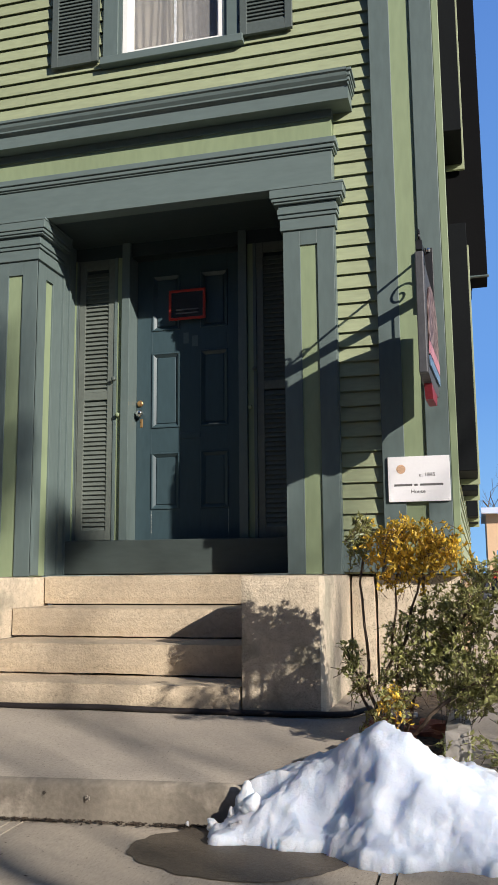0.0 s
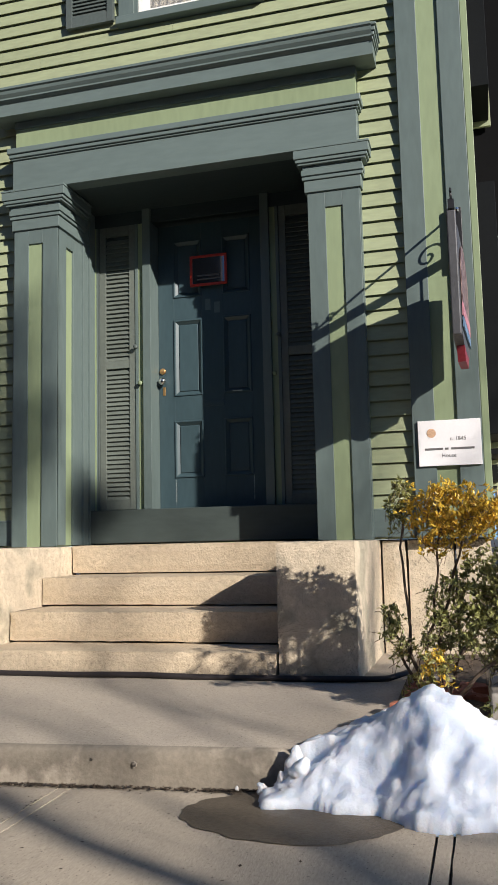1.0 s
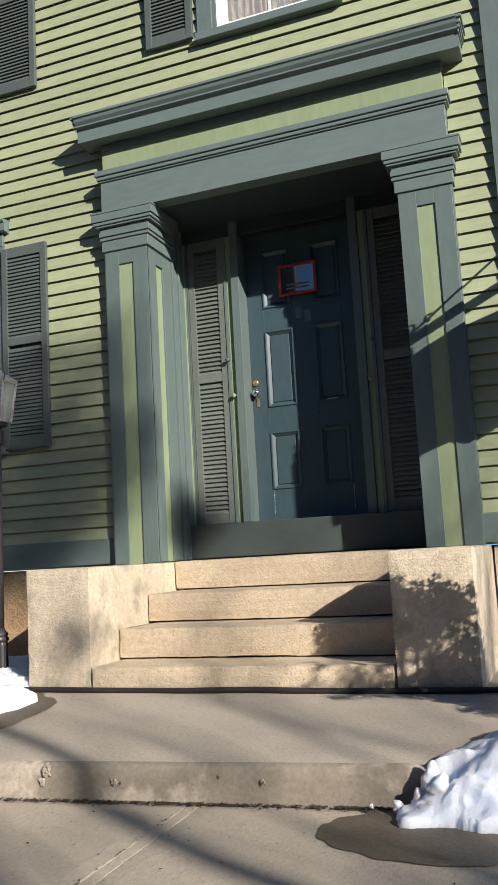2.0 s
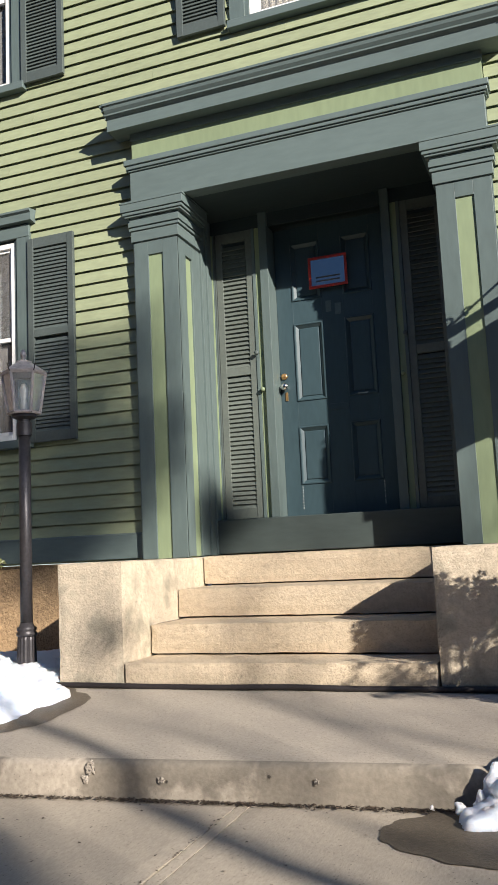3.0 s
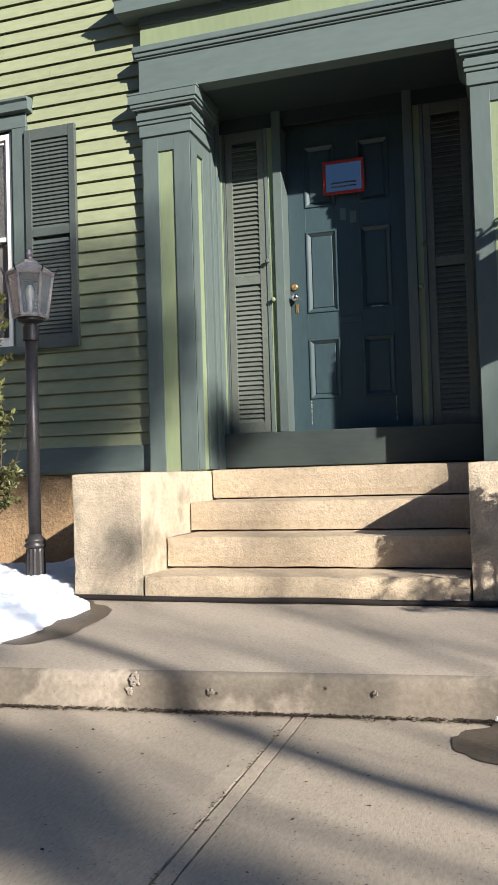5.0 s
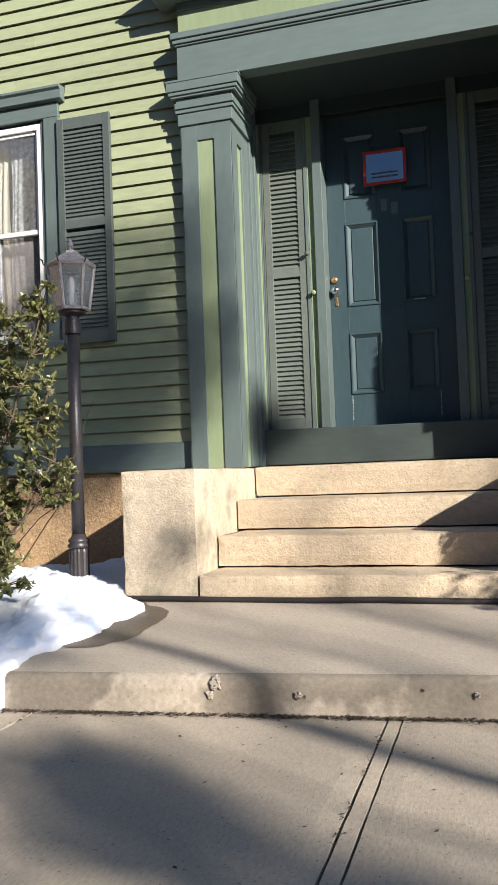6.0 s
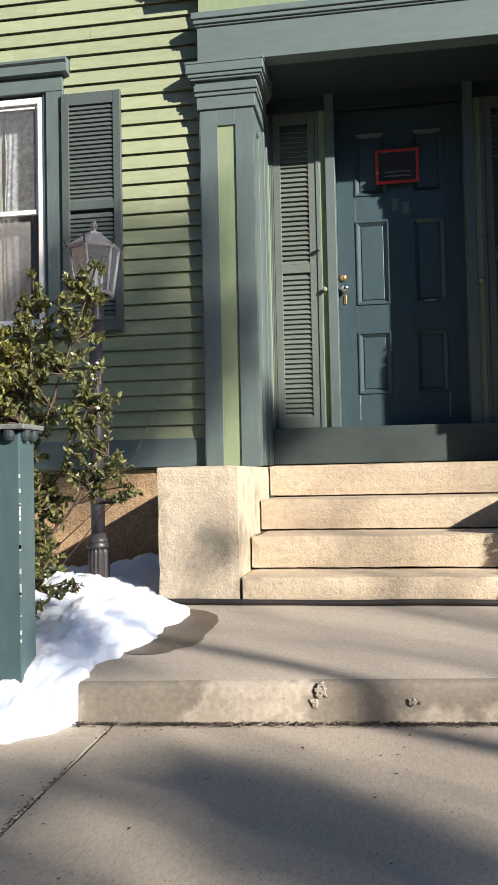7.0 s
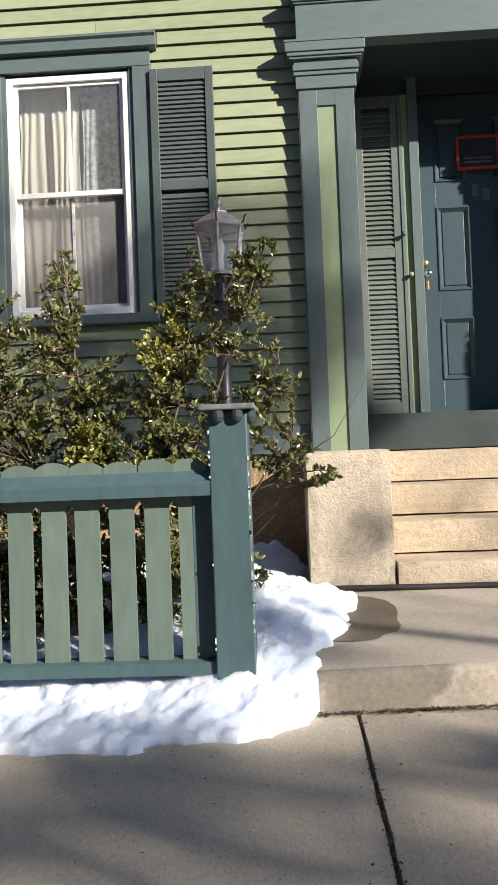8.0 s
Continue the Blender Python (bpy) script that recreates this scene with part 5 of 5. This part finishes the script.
# unseen shrub, added so its leaves dapple the cheek block and steps
shrub("evergreen_shrub", (0.35, 3.95, 0.3),
      [[(0.35, 3.95, 0.25), (0.30, 3.85, 0.8), (0.22, 3.75, 1.3), (0.15, 3.65, 1.7)], [(0.37, 3.95, 0.25), (0.35, 3.7, 0.8), (0.25, 3.5, 1.3), (0.15, 3.38, 1.62)], [(0.38, 3.97, 0.25), (0.42, 4.0, 0.7), (0.3, 4.0, 1.1), (0.2, 4.0, 1.45)]],
      [((0.26, 3.88, 1.26), (0.16, 0.26, 0.36), 16, 1), ((0.20, 3.60, 1.45), (0.16, 0.28, 0.26), 51, 0), ((0.22, 3.86, 1.52), (0.14, 0.22, 0.16), 12, 1), ((0.16, 3.70, 1.66), (0.12, 0.20, 0.12), 6, 0), ((0.30, 3.60, 1.70), (0.15, 0.20, 0.16), 10, 1), ((0.36, 3.42, 1.50), (0.14, 0.16, 0.16), 37, 1), ((0.19, 3.38, 1.50), (0.14, 0.22, 0.22), 34, 1), ((0.42, 3.9, 0.9), (0.2, 0.24, 0.3), 30, 1)],
      0.034, "straggling evergreen shrub growing beside the snow heap", 15, [YELLOW_LEAF, GREEN_LEAF], 7, wide=0.2, lift=0.4, start=0.4, scatter=0.12)

# tall straggling shrubs behind the fence
shrub("holly_bush", (-4.75, 4.55, 0.3),
      [[(-4.75, 4.5, 0.3), (-4.62, 4.5, 0.9), (-4.45, 4.52, 1.5), (-4.40, 4.5, 2.08)],
       [(-4.72, 4.5, 0.3), (-4.5, 4.45, 0.9), (-4.28, 4.42, 1.4), (-4.02, 4.40, 2.10)],
       [(-4.78, 4.5, 0.3), (-4.85, 4.5, 0.9), (-5.0, 4.52, 1.5), (-5.06, 4.52, 2.12)],
       [(-4.8, 4.5, 0.3), (-5.1, 4.5, 0.8), (-5.4, 4.5, 1.4), (-5.5, 4.5, 1.95)],
       [(-4.70, 4.5, 0.3), (-4.45, 4.40, 0.75), (-4.2, 4.34, 1.05), (-3.98, 4.30, 1.50)],
       [(-4.70, 4.5, 0.3), (-4.4, 4.36, 0.6), (-4.15, 4.30, 0.85), (-3.93, 4.25, 1.15)]],
      [((-4.52, 4.5, 1.36), (0.22, 0.25, 0.30), 120, 0), ((-4.40, 4.48, 1.78), (0.16, 0.16, 0.28), 62, 0), ((-4.14, 4.42, 1.75), (0.14, 0.14, 0.26), 44, 0), ((-4.05, 4.40, 2.02), (0.07, 0.08, 0.12), 14, 0),
       ((-4.85, 4.52, 1.20), (0.30, 0.28, 0.32), 190, 0), ((-5.06, 4.52, 1.80), (0.10, 0.10, 0.30), 48, 0), ((-5.35, 4.52, 1.45), (0.30, 0.28, 0.40), 200, 0), ((-5.75, 4.52, 1.40), (0.3, 0.28, 0.45), 150, 0),
       ((-4.62, 4.36, 1.02), (0.26, 0.2, 0.22), 90, 0), ((-4.90, 4.30, 1.12), (0.10, 0.10, 0.12), 30, 1), ((-4.55, 4.40, 1.62), (0.12, 0.12, 0.16), 30, 1),
       ((-3.76, 4.09, 0.95), (0.05, 0.05, 0.05), 6, 0), ((-4.06, 4.32, 1.36), (0.15, 0.12, 0.12), 34, 0), ((-4.0, 4.28, 1.08), (0.15, 0.12, 0.14), 34, 0), ((-4.36, 4.38, 0.92), (0.18, 0.16, 0.2), 60, 0), ((-4.40, 4.36, 0.64), (0.2, 0.16, 0.16), 40, 0),
       ((-4.9, 4.15, 0.52), (0.75, 0.2, 0.24), 380, 0), ((-5.7, 4.15, 0.55), (0.5, 0.2, 0.25), 120, 0), ((-5.0, 4.40, 0.80), (0.5, 0.2, 0.25), 150, 0), ((-5.8, 4.45, 0.9), (0.4, 0.25, 0.4), 150, 0)],
      0.033, "tall straggling holly bush behind the picket fence", 11, [HOLLY_LEAF, HOLLY_YELLOW], 20, wide=0.27, start=0.4, loose=1.22)
bm = bmesh.new()
for pts in ([(-4.2, 4.42, 0.85), (-3.95, 4.25, 1.0), (-3.75, 4.1, 1.12), (-3.58, 4.0, 1.40)], [(-4.2, 4.35, 0.6), (-3.98, 4.25, 0.82), (-3.84, 4.2, 0.95)], [(-4.3, 4.34, 0.62), (-4.0, 4.2, 0.84), (-3.87, 4.14, 0.90), (-3.74, 4.08, 0.97)]):
    tube(bm, pts, [0.0036, 0.0026, 0.0018, 0.0009][:len(pts)], 5)
tagged(part("bare_twig", bm, BARK), "thin bare twigs springing beside the fence post", "twig")

# ---------------------------------------------------------------- edging stones and brick rubble by the shrub
rng = random.Random(21)
for k, (x, y, sx, sy, sz) in enumerate(((-0.385, 4.62, 0.10, 0.50, 0.13), (-0.375, 4.18, 0.11, 0.36, 0.15), (-0.72, 4.86, 0.26, 0.10, 0.09))):
    ob = part("edging_stone", worn_block(x - sx / 2, x + sx / 2, y - sy / 2, y + sy / 2, 0.26, 0.28 + sz, 0.05, 0.012, 0.02, k * 5.0), STONE)
    tagged(ob, "rough pale edging stone lying by the shrub", "stone", "edging stones")
for k in range(22):
    x, y = rng.uniform(-0.80, -0.50), rng.uniform(4.14, 4.80)
    ob = part("brick_fragment", worn_block(x - 0.07, x + 0.07, y - 0.045, y + 0.045, 0.30, 0.335 + rng.uniform(0, 0.03), 0.04, 0.012, 0.018, k * 2.0), BRICK_RED)
    tagged(ob, "broken red brick fragment in the soil", "brick", "brick rubble")

# leaf litter along the kerb's foot
bm = bmesh.new()
for k in range(3400):
    x = rng.uniform(-3.9, -1.2)
    heavy = 0.35 + 0.65 * max(0, noise.noise(Vector((x * 2.5, 7, 0))) + 0.2)
    if rng.random() > heavy:
        continue
    y = CURB_Y - 0.018 - abs(rng.gauss(0, 0.020))
    z = walk_z(x, y) + 0.004 + rng.uniform(0, 0.006)
    a, s = rng.uniform(0, 6.3), rng.uniform(0.004, 0.013)
    u, v = Vector((math.cos(a), math.sin(a), rng.uniform(-0.3, 0.3))) * s, Vector((-math.sin(a), math.cos(a), rng.uniform(-0.3, 0.3))) * s * 0.45
    p = Vector((x, y, z))
    bm.faces.new([bm.verts.new(q) for q in (p - u, p + v, p + u, p - v)])
for k in range(420):
    x, y = rng.choice((-3.72, -3.72, -2.195)) + rng.gauss(0, 0.006), rng.uniform(1.8, 3.62)
    if noise.noise(Vector((y * 4, x, 3))) < -0.15:
        continue
    a, q = rng.uniform(0, 6.3), rng.uniform(0.003, 0.009)
    u, v = Vector((math.cos(a), math.sin(a), rng.uniform(-0.3, 0.3))) * q, Vector((-math.sin(a), math.cos(a), rng.uniform(-0.3, 0.3))) * q * 0.5
    w = Vector((x, y, walk_z(x, y) + rng.uniform(-0.002, 0.004)))
    bm.faces.new([bm.verts.new(c) for c in (w - u, w + v, w + u, w - v)])
tagged(part("leaf_litter", bm, DRY_LEAF), "dark dry litter gathered along the kerb", "litter", kind="stuff")
bm = bmesh.new()
for k in range(190):
    x, y = rng.uniform(-4.6, -1.0), rng.uniform(1.6, 3.6)
    p, a, s = Vector((x, y, walk_z(x, y) + 0.003)), rng.uniform(0, 6.3), rng.uniform(0.003, 0.009)
    u, v = Vector((math.cos(a), math.sin(a), 0.2)) * s, Vector((-math.sin(a), math.cos(a), 0)) * s * 0.7
    bm.faces.new([bm.verts.new(q) for q in (p - u, p + v, p + u, p - v)])
tagged(part("pebbles", bm, DRY_LEAF), "small dark crumbs scattered on the sidewalk", "litter", kind="stuff")

# small dark holes in the landing's front edge
for k, (x, dz, r, mat) in enumerate(((-2.875, 0.116, 0.008, JOINT), (-2.925, 0.070, 0.007, JOINT), (-2.52, 0.075, 0.006, JOINT), (-2.06, 0.105, 0.006, JOINT))):
    bm = bmesh.new()
    rim = []
    for j in range(30):
        a = 2 * math.pi * j / 30
        q = r * (1 + 0.6 * noise.noise(Vector((math.cos(a) * 1.3 + k, math.sin(a) * 1.3, k * 2.0))))
        rim.append((x + q * math.cos(a), walk_z(x, 3.65) + dz + q * 1.1 * math.sin(a)))
    y = CURB_Y - 0.012 + 0.008 * noise.noise(Vector((x * 3, 0, 0))) + 0.004 * noise.noise(Vector((x * 11, 3, 0))) + 0.005
    front, back = [bm.verts.new((u, y, v)) for u, v in rim], [bm.verts.new((u, y + 0.02, v)) for u, v in rim]
    bm.faces.new(front)
    for j in range(30):
        bm.faces.new((front[j], front[(j + 1) % 30], back[(j + 1) % 30], back[j]))
    bmesh.ops.recalc_face_normals(bm, faces=bm.faces)
    part("chip", bm, mat, landing, "chipped spot")

for k, (x, dz, r) in enumerate(((-2.885, 0.125, 0.026), (-2.915, 0.075, 0.020), (-2.545, 0.082, 0.018), (-1.86, 0.09, 0.012))):
    bm = bmesh.new()
    rows = []
    for ring, (f, d) in enumerate(((1.0, 0.004), (0.85, -0.0015), (0.45, -0.0025))):
        row = []
        for j in range(26):
            a = 2 * math.pi * j / 26
            q = r * f * (1 + 0.7 * noise.noise(Vector((math.cos(a) * 1.6 + k * 3, math.sin(a) * 1.6, ring * 0.4))))
            row.append(bm.verts.new((x + q * math.cos(a), CURB_Y - 0.012 + 0.008 * noise.noise(Vector((x * 3, 0, 0))) + 0.004 * noise.noise(Vector((x * 11, 3, 0))) + d, walk_z(x, 3.65) + dz + q * math.sin(a))))
        rows.append(row)
    for a, b in zip(rows, rows[1:]):
        for j in range(26):
            bm.faces.new((a[j], a[(j + 1) % 26], b[(j + 1) % 26], b[j]))
    bm.faces.new(rows[-1])
    part("broken_rim", bm, CRUMBLED, landing, "pale crumbled spot")

# ---------------------------------------------------------------- far things beside the house
haze = bpy.data.materials.new("clear_blue_distance")
haze.use_nodes = True
hn, hl = haze.node_tree.nodes, haze.node_tree.links
hn.clear()
coord, split, ramp, glow, out = hn.new("ShaderNodeTexCoord"), hn.new("ShaderNodeSeparateXYZ"), hn.new("ShaderNodeValToRGB"), hn.new("ShaderNodeEmission"), hn.new("ShaderNodeOutputMaterial")
ramp.color_ramp.elements[0].color, ramp.color_ramp.elements[1].color = (0.20, 0.40, 0.66, 1), (0.068, 0.165, 0.45, 1)
mid_stop = ramp.color_ramp.elements.new(0.25)
mid_stop.color = (0.11, 0.26, 0.58, 1)
hl.new(coord.outputs["Generated"], split.inputs[0])
hl.new(split.outputs[2], ramp.inputs[0])
hl.new(ramp.outputs[0], glow.inputs[0])
hl.new(glow.outputs[0], out.inputs[0])
bm = bmesh.new()
bm.faces.new([bm.verts.new(v) for v in ((-40, 400, -0.2), (90, 400, -0.2), (90, 400, 340), (-40, 400, 340))])
tagged(part("backdrop", bm, haze), "clear blue winter sky beyond the houses", "sky", kind="structure")

store = thing("far_building", (4.0, 44, 0.28), "low beige building under a snowy roof", "building")
part("wall", boxes((0.2, 16, 42, 50, 0.2, 3.75)), BEIGE_WALL, store)
bm = bmesh.new()
prism_x(bm, [(41.4, 3.75), (50.6, 3.75), (46, 4.35)], 0.0, 16.4)
part("roof", bm, SNOW, store, "snow-covered roof")
for k in range(4):
    part("window", boxes((3.0 + 3 * k, 4.2 + 3 * k, 41.95, 42.02, 1.2, 2.3)), CAR_GLASS, store)


def car(x, y, mat, label):
    ob = thing("parked_car", (x, y, 0.28), label, "car")
    bm = bmesh.new()
    prism_y(bm, [(x - 0.88, 0.55), (x + 0.88, 0.55), (x + 0.90, 0.95), (x + 0.82, 1.18), (x - 0.82, 1.18), (x - 0.90, 0.95)], y, y + 4.3)
    bmesh.ops.bevel(bm, geom=bm.edges[:], offset=0.06, segments=2, affect="EDGES")
    part("body", bm, mat, ob, smooth=True)
    bm = bmesh.new()
    prism_x(bm, [(y + 0.35, 1.15), (y + 0.75, 1.70), (y + 2.5, 1.74), (y + 3.3, 1.15)], x - 0.72, x + 0.72)
    bmesh.ops.bevel(bm, geom=bm.edges[:], offset=0.05, segments=2, affect="EDGES")
    part("cabin", bm, CAR_GLASS, ob)
    part("roof", boxes((x - 0.66, x + 0.66, y + 0.8, y + 2.45, 1.72, 1.77), bevel=0.02), mat, ob)
    for sx in (-0.80, 0.80):
        for sy in (0.8, 3.4):
            bm = bmesh.new()
            lathe(bm, (0, 0, 0), [(0.2, -0.11), (0.33, -0.10), (0.34, 0.0), (0.33, 0.10), (0.2, 0.11)], 20)
            bmesh.ops.rotate(bm, verts=bm.verts, matrix=Matrix.Rotation(radians(90), 3, "Y"))
            bmesh.ops.translate(bm, verts=bm.verts, vec=(x + sx, y + sy, 0.62))
            part("wheel", bm, TYRE, ob, smooth=True)
        part("tail_light", boxes((x + sx * 0.98 - 0.1, x + sx * 0.98 + 0.1, y - 0.01, y + 0.05, 0.9, 1.08)), RED_FRAME, ob)
    part("bumper", boxes((x - 0.86, x + 0.86, y - 0.06, y + 0.04, 0.58, 0.78), bevel=0.02), mat, ob)
    part("plate_bar", boxes((x - 0.22, x + 0.22, y - 0.07, y - 0.06, 0.82, 0.94)), WHITE_PAINT, ob)


car(1.0, 24.0, CAR_BLUE, "dark blue car parked in the driveway")
car(1.9, 29.0, CAR_RED, "red car parked behind the dark one")


def bare_tree(at, height, seed, label, spread=0.32, depth=5, thick=0.03, group="", fork=2):
    rng = random.Random(seed)
    ob = thing("bare_tree", at, label, "tree", group)
    trunk, twigs = bmesh.new(), bmesh.new()

    def grow(p, d, length, r, level):
        pts, q = [p], p
        n = 5
        for k in range(n):
            d = (d + rand_dir(rng) * 0.10 + Vector((0, 0, 0.05))).normalized()
            q = q + d * length / n
            pts.append(q)
        radii = [r * (1 - 0.45 * k / n) for k in range(n + 1)]
        tube(trunk if level < 2 else twigs, pts, radii, 8 if level < 2 else 5)
        if level < depth:
            for _ in range(fork if level else fork + 2):
                a = rng.randint(2, n)
                grow(pts[a], (d + rand_dir(rng, 0.25) * (spread * 2.6)).normalized(), length * rng.uniform(0.6, 0.8), radii[a] * 0.72, level + 1)

    grow(Vector(at), Vector((0, 0, 1)), height * 0.36, height * thick, 0)
    part("trunk", trunk, TREE_BARK, ob)
    part("branches", twigs, TREE_BARK, ob)
    return ob


bare_tree((1.8, 52, 0.2), 9.0, 4, "bare winter tree far behind the house", thick=0.02, group="far trees")
bare_tree((4.5, 56, 0.2), 8.0, 9, "bare winter tree far behind the house", thick=0.02, group="far trees")

# unseen stand-in walls close the far side of the street and block low sky
tagged(part("wall_street", boxes((-34, -9, -15.2, -15.0, -0.3, 12.5), (-9, -3.6, -15.2, -15.0, -0.3, 10.2), (-3.6, 10, -15.2, -15.0, -0.3, 12.5), (10, 30, -15.2, -15.0, -0.3, 7.5), (-15.2, -15.0, -15.0, 16.0, -0.3, 10.5)), STREET_WALL), "plain dark walls, unseen, standing in for fronts across the street", "wall", kind="structure")

# unseen bare street trees on the sunny side, whose shade falls across the pavement
near_tree = bare_tree((8.4, -3.6, -0.3), 11.0, 31, "bare street tree beside the road", thick=0.0095, group="street trees", depth=5, fork=3)
bm = bmesh.new()
tube(bm, [(8.4, -3.7, 3.2), (7.5, -3.86, 5.2), (6.9, -3.45, 5.35), (6.3, -3.05, 5.45), (5.4, -2.6, 5.6)], [0.07, 0.06, 0.055, 0.045, 0.03], 8)
part("limb", bm, TREE_BARK, near_tree)
rng = random.Random(77)
# added loose twig clusters, clear of the branches, each aimed to shade one spot
for tx, ty, tz, far, rx, rz, count, thick in ((-5.0, 6.0, 1.75, 11.0, 0.95, 0.62, 520, 0.015), (-4.2, 6.0, 2.35, 11.5, 0.5, 0.35, 70, 0.013), (-3.34, 6.35, 1.42, 9.5, 0.24, 0.14, 170, 0.014), (-5.6, 6.0, 2.6, 11.5, 0.5, 0.6, 60, 0.014),
                                              (-4.5, 2.92, 0.0, 9.5, 0.75, 0.20, 230, 0.016), (-4.4, 6.0, 1.55, 11.0, 0.55, 0.35, 300, 0.014), (-3.2, 2.1, 0.0, 9.0, 0.40, 0.18, 80, 0.015), (-3.98, 3.95, 0.38, 14.0, 0.26, 0.18, 62, 0.015), (-3.05, 2.85, 0.0, 9.0, 0.36, 0.20, 170, 0.016), (-2.0, 2.2, 0.0, 9.0, 0.35, 0.2, 110, 0.015), (-3.6, 5.0, 0.60, 9.0, 0.24, 0.08, 16, 0.012), (-0.6, 2.6, 0.0, 8.0, 0.5, 0.2, 120, 0.015)):
    centre = Vector((tx, ty, tz)) - SUN_TRAVEL / SUN_TRAVEL.y * far
    bm = bmesh.new()
    for _ in range(count):
        d = rand_dir(rng)
        k = rng.random() ** 0.5
        p = centre + Vector((d.x * rx * k, d.y * rx * k, d.z * rz * k * 1.6))
        w = rand_dir(rng, 0.5) * rng.uniform(0.10, 0.22)
        tube(bm, [p - w, p + rand_dir(rng) * 0.03, p + w], [thick, thick * 0.8, thick * 0.5], 4)
    part("twig_mass", bm, TREE_BARK, near_tree)["kind"] = "stuff"
bare_tree((15.2, -10.6, -0.3), 15.0, 12, "bare street tree beside the road", thick=0.017, group="street trees", fork=3, depth=4)

# ---------------------------------------------------------------- sidewalk slabs
JOINTS = [-8.3, -6.78, -5.25, -3.72, -2.195, -0.62, 0.95, 2.5, 4.0]
for k, (a, b) in enumerate(zip(JOINTS, JOINTS[1:])):
    bm = bmesh.new()
    x0, x1 = a + (0.008 if abs(a + 3.72) < 0.01 else 0.004), b - (0.008 if abs(b + 3.72) < 0.01 else 0.004)
    if abs(b + 2.195) < 0.01:
        x1 = b - 0.004
    if abs(a + 2.195) < 0.01 or abs(a + 0.62) < 0.01:
        x0 = a + 0.062
    nx, ny = 22, 40
    g = [[None] * (ny + 1) for _ in range(nx + 1)]
    for i in range(nx + 1):
        for j in range(ny + 1):
            x, y = x0 + (x1 - x0) * i / nx, 1.45 + (CURB_Y - 0.022 - 1.45) * j / ny
            rim = i in (0, nx) or j in (0, ny)
            jit = 0.004 * noise.noise(Vector((x * 8, y * 8, k))) if i in (0, nx) else 0
            g[i][j] = bm.verts.new((x + jit, y, walk_z(x, y) - (0.004 if rim else 0) + 0.002 * noise.noise(Vector((x * 3, y * 3, 2)))))
    for i in range(nx):
        for j in range(ny):
            bm.faces.new((g[i][j], g[i + 1][j], g[i + 1][j + 1], g[i][j + 1]))
    rimv = [e for e in bm.edges if e.is_boundary]
    for v in bmesh.ops.extrude_edge_only(bm, edges=rimv)["geom"]:
        if isinstance(v, bmesh.types.BMVert):
            v.co.z -= 0.05
    part("slab", bm, CONCRETE, sidewalk)
for x in (-2.195, -0.62):
    bm = bmesh.new()
    n = 40
    rows = []
    for j in range(n + 1):
        y = 1.45 + (CURB_Y - 0.022 - 1.45) * j / n
        z = walk_z(x, y) - 0.004
        w = 0.003 * noise.noise(Vector((y * 7, x, 0)))
        rows.append([bm.verts.new(q) for q in ((x + 0.006 + w, y, z - 0.04), (x + 0.006 + w, y, z), (x + 0.053 + w, y, z), (x + 0.053 + w, y, z - 0.04))])
    for a, b in zip(rows, rows[1:]):
        for k in range(3):
            bm.faces.new((a[k], a[k + 1], b[k + 1], b[k]))
    part("joint_strip", bm, CONCRETE, sidewalk)

# ---------------------------------------------------------------- clapboards
BLOCKED = [(XA - 0.006, XB + 0.006, 1.0, 4.40), (CX0 + 0.035, CX1 - 0.035, 4.395, 4.62), (-5.962, -4.799, 2.0, 3.868), (-6.01, -4.75, 3.868, 3.965),
           (-2.955, -1.795, 5.055, 6.9), (-5.97, -4.825, 5.05, 6.9)]
COURSE = 0.1055
made = {}


def board_mesh(length):
    key = round(length, 3)
    if key not in made:
        bm = bmesh.new()
        prism_x(bm, [(-0.031, -0.003), (-0.025, -0.004), (-0.020, 0.014), (0.0, 0.014), (0.0, COURSE + 0.026), (-0.003, COURSE + 0.026), (-0.003, COURSE - 0.012), (-0.013, COURSE - 0.012), (-0.0295, 0.005)], -length / 2, length / 2)
        made[key] = bm_mesh("clapboard", bm, LIGHT_GREEN)
    return made[key]


z, row = 1.266, 0
while z < 6.0:
    spans = [(-6.9, -0.850)]
    for x0, x1, z0, z1 in BLOCKED:
        if z0 < z + COURSE * 0.6 and z1 > z + COURSE * 0.25:
            spans = [s for a, b in spans for s in ((a, min(b, x0)), (max(a, x1), b)) if s[1] - s[0] > 0.02]
    for a, b in spans:
        cut = a + (b - a) * (0.25 + 0.5 * ((row * 0.37) % 1))
        runs = ((a, cut - 0.0008), (cut + 0.0008, b)) if b - a > 3.0 else ((a, b),)
        for p, q in runs:
            piece("clapboard", board_mesh(q - p), wall, ((p + q) / 2, WALL_Y - 0.001, z), (0.0012 * math.sin(row * 2.3), 0.0006 * math.sin(row * 1.7), 0))
    z += COURSE
    row += 1
bm = bmesh.new()
prism_y(bm, [(0.018, -0.004), (0.0, -0.004), (0.0, COURSE + 0.012), (0.005, COURSE + 0.012)], 0.0, 9.85)
side_board = bm_mesh("clapboard", bm, LIGHT_GREEN)
for k in range(46):
    piece("clapboard", side_board, wall_side, (X_RIGHT + 0.001, 6.085, 1.10 + COURSE * k))
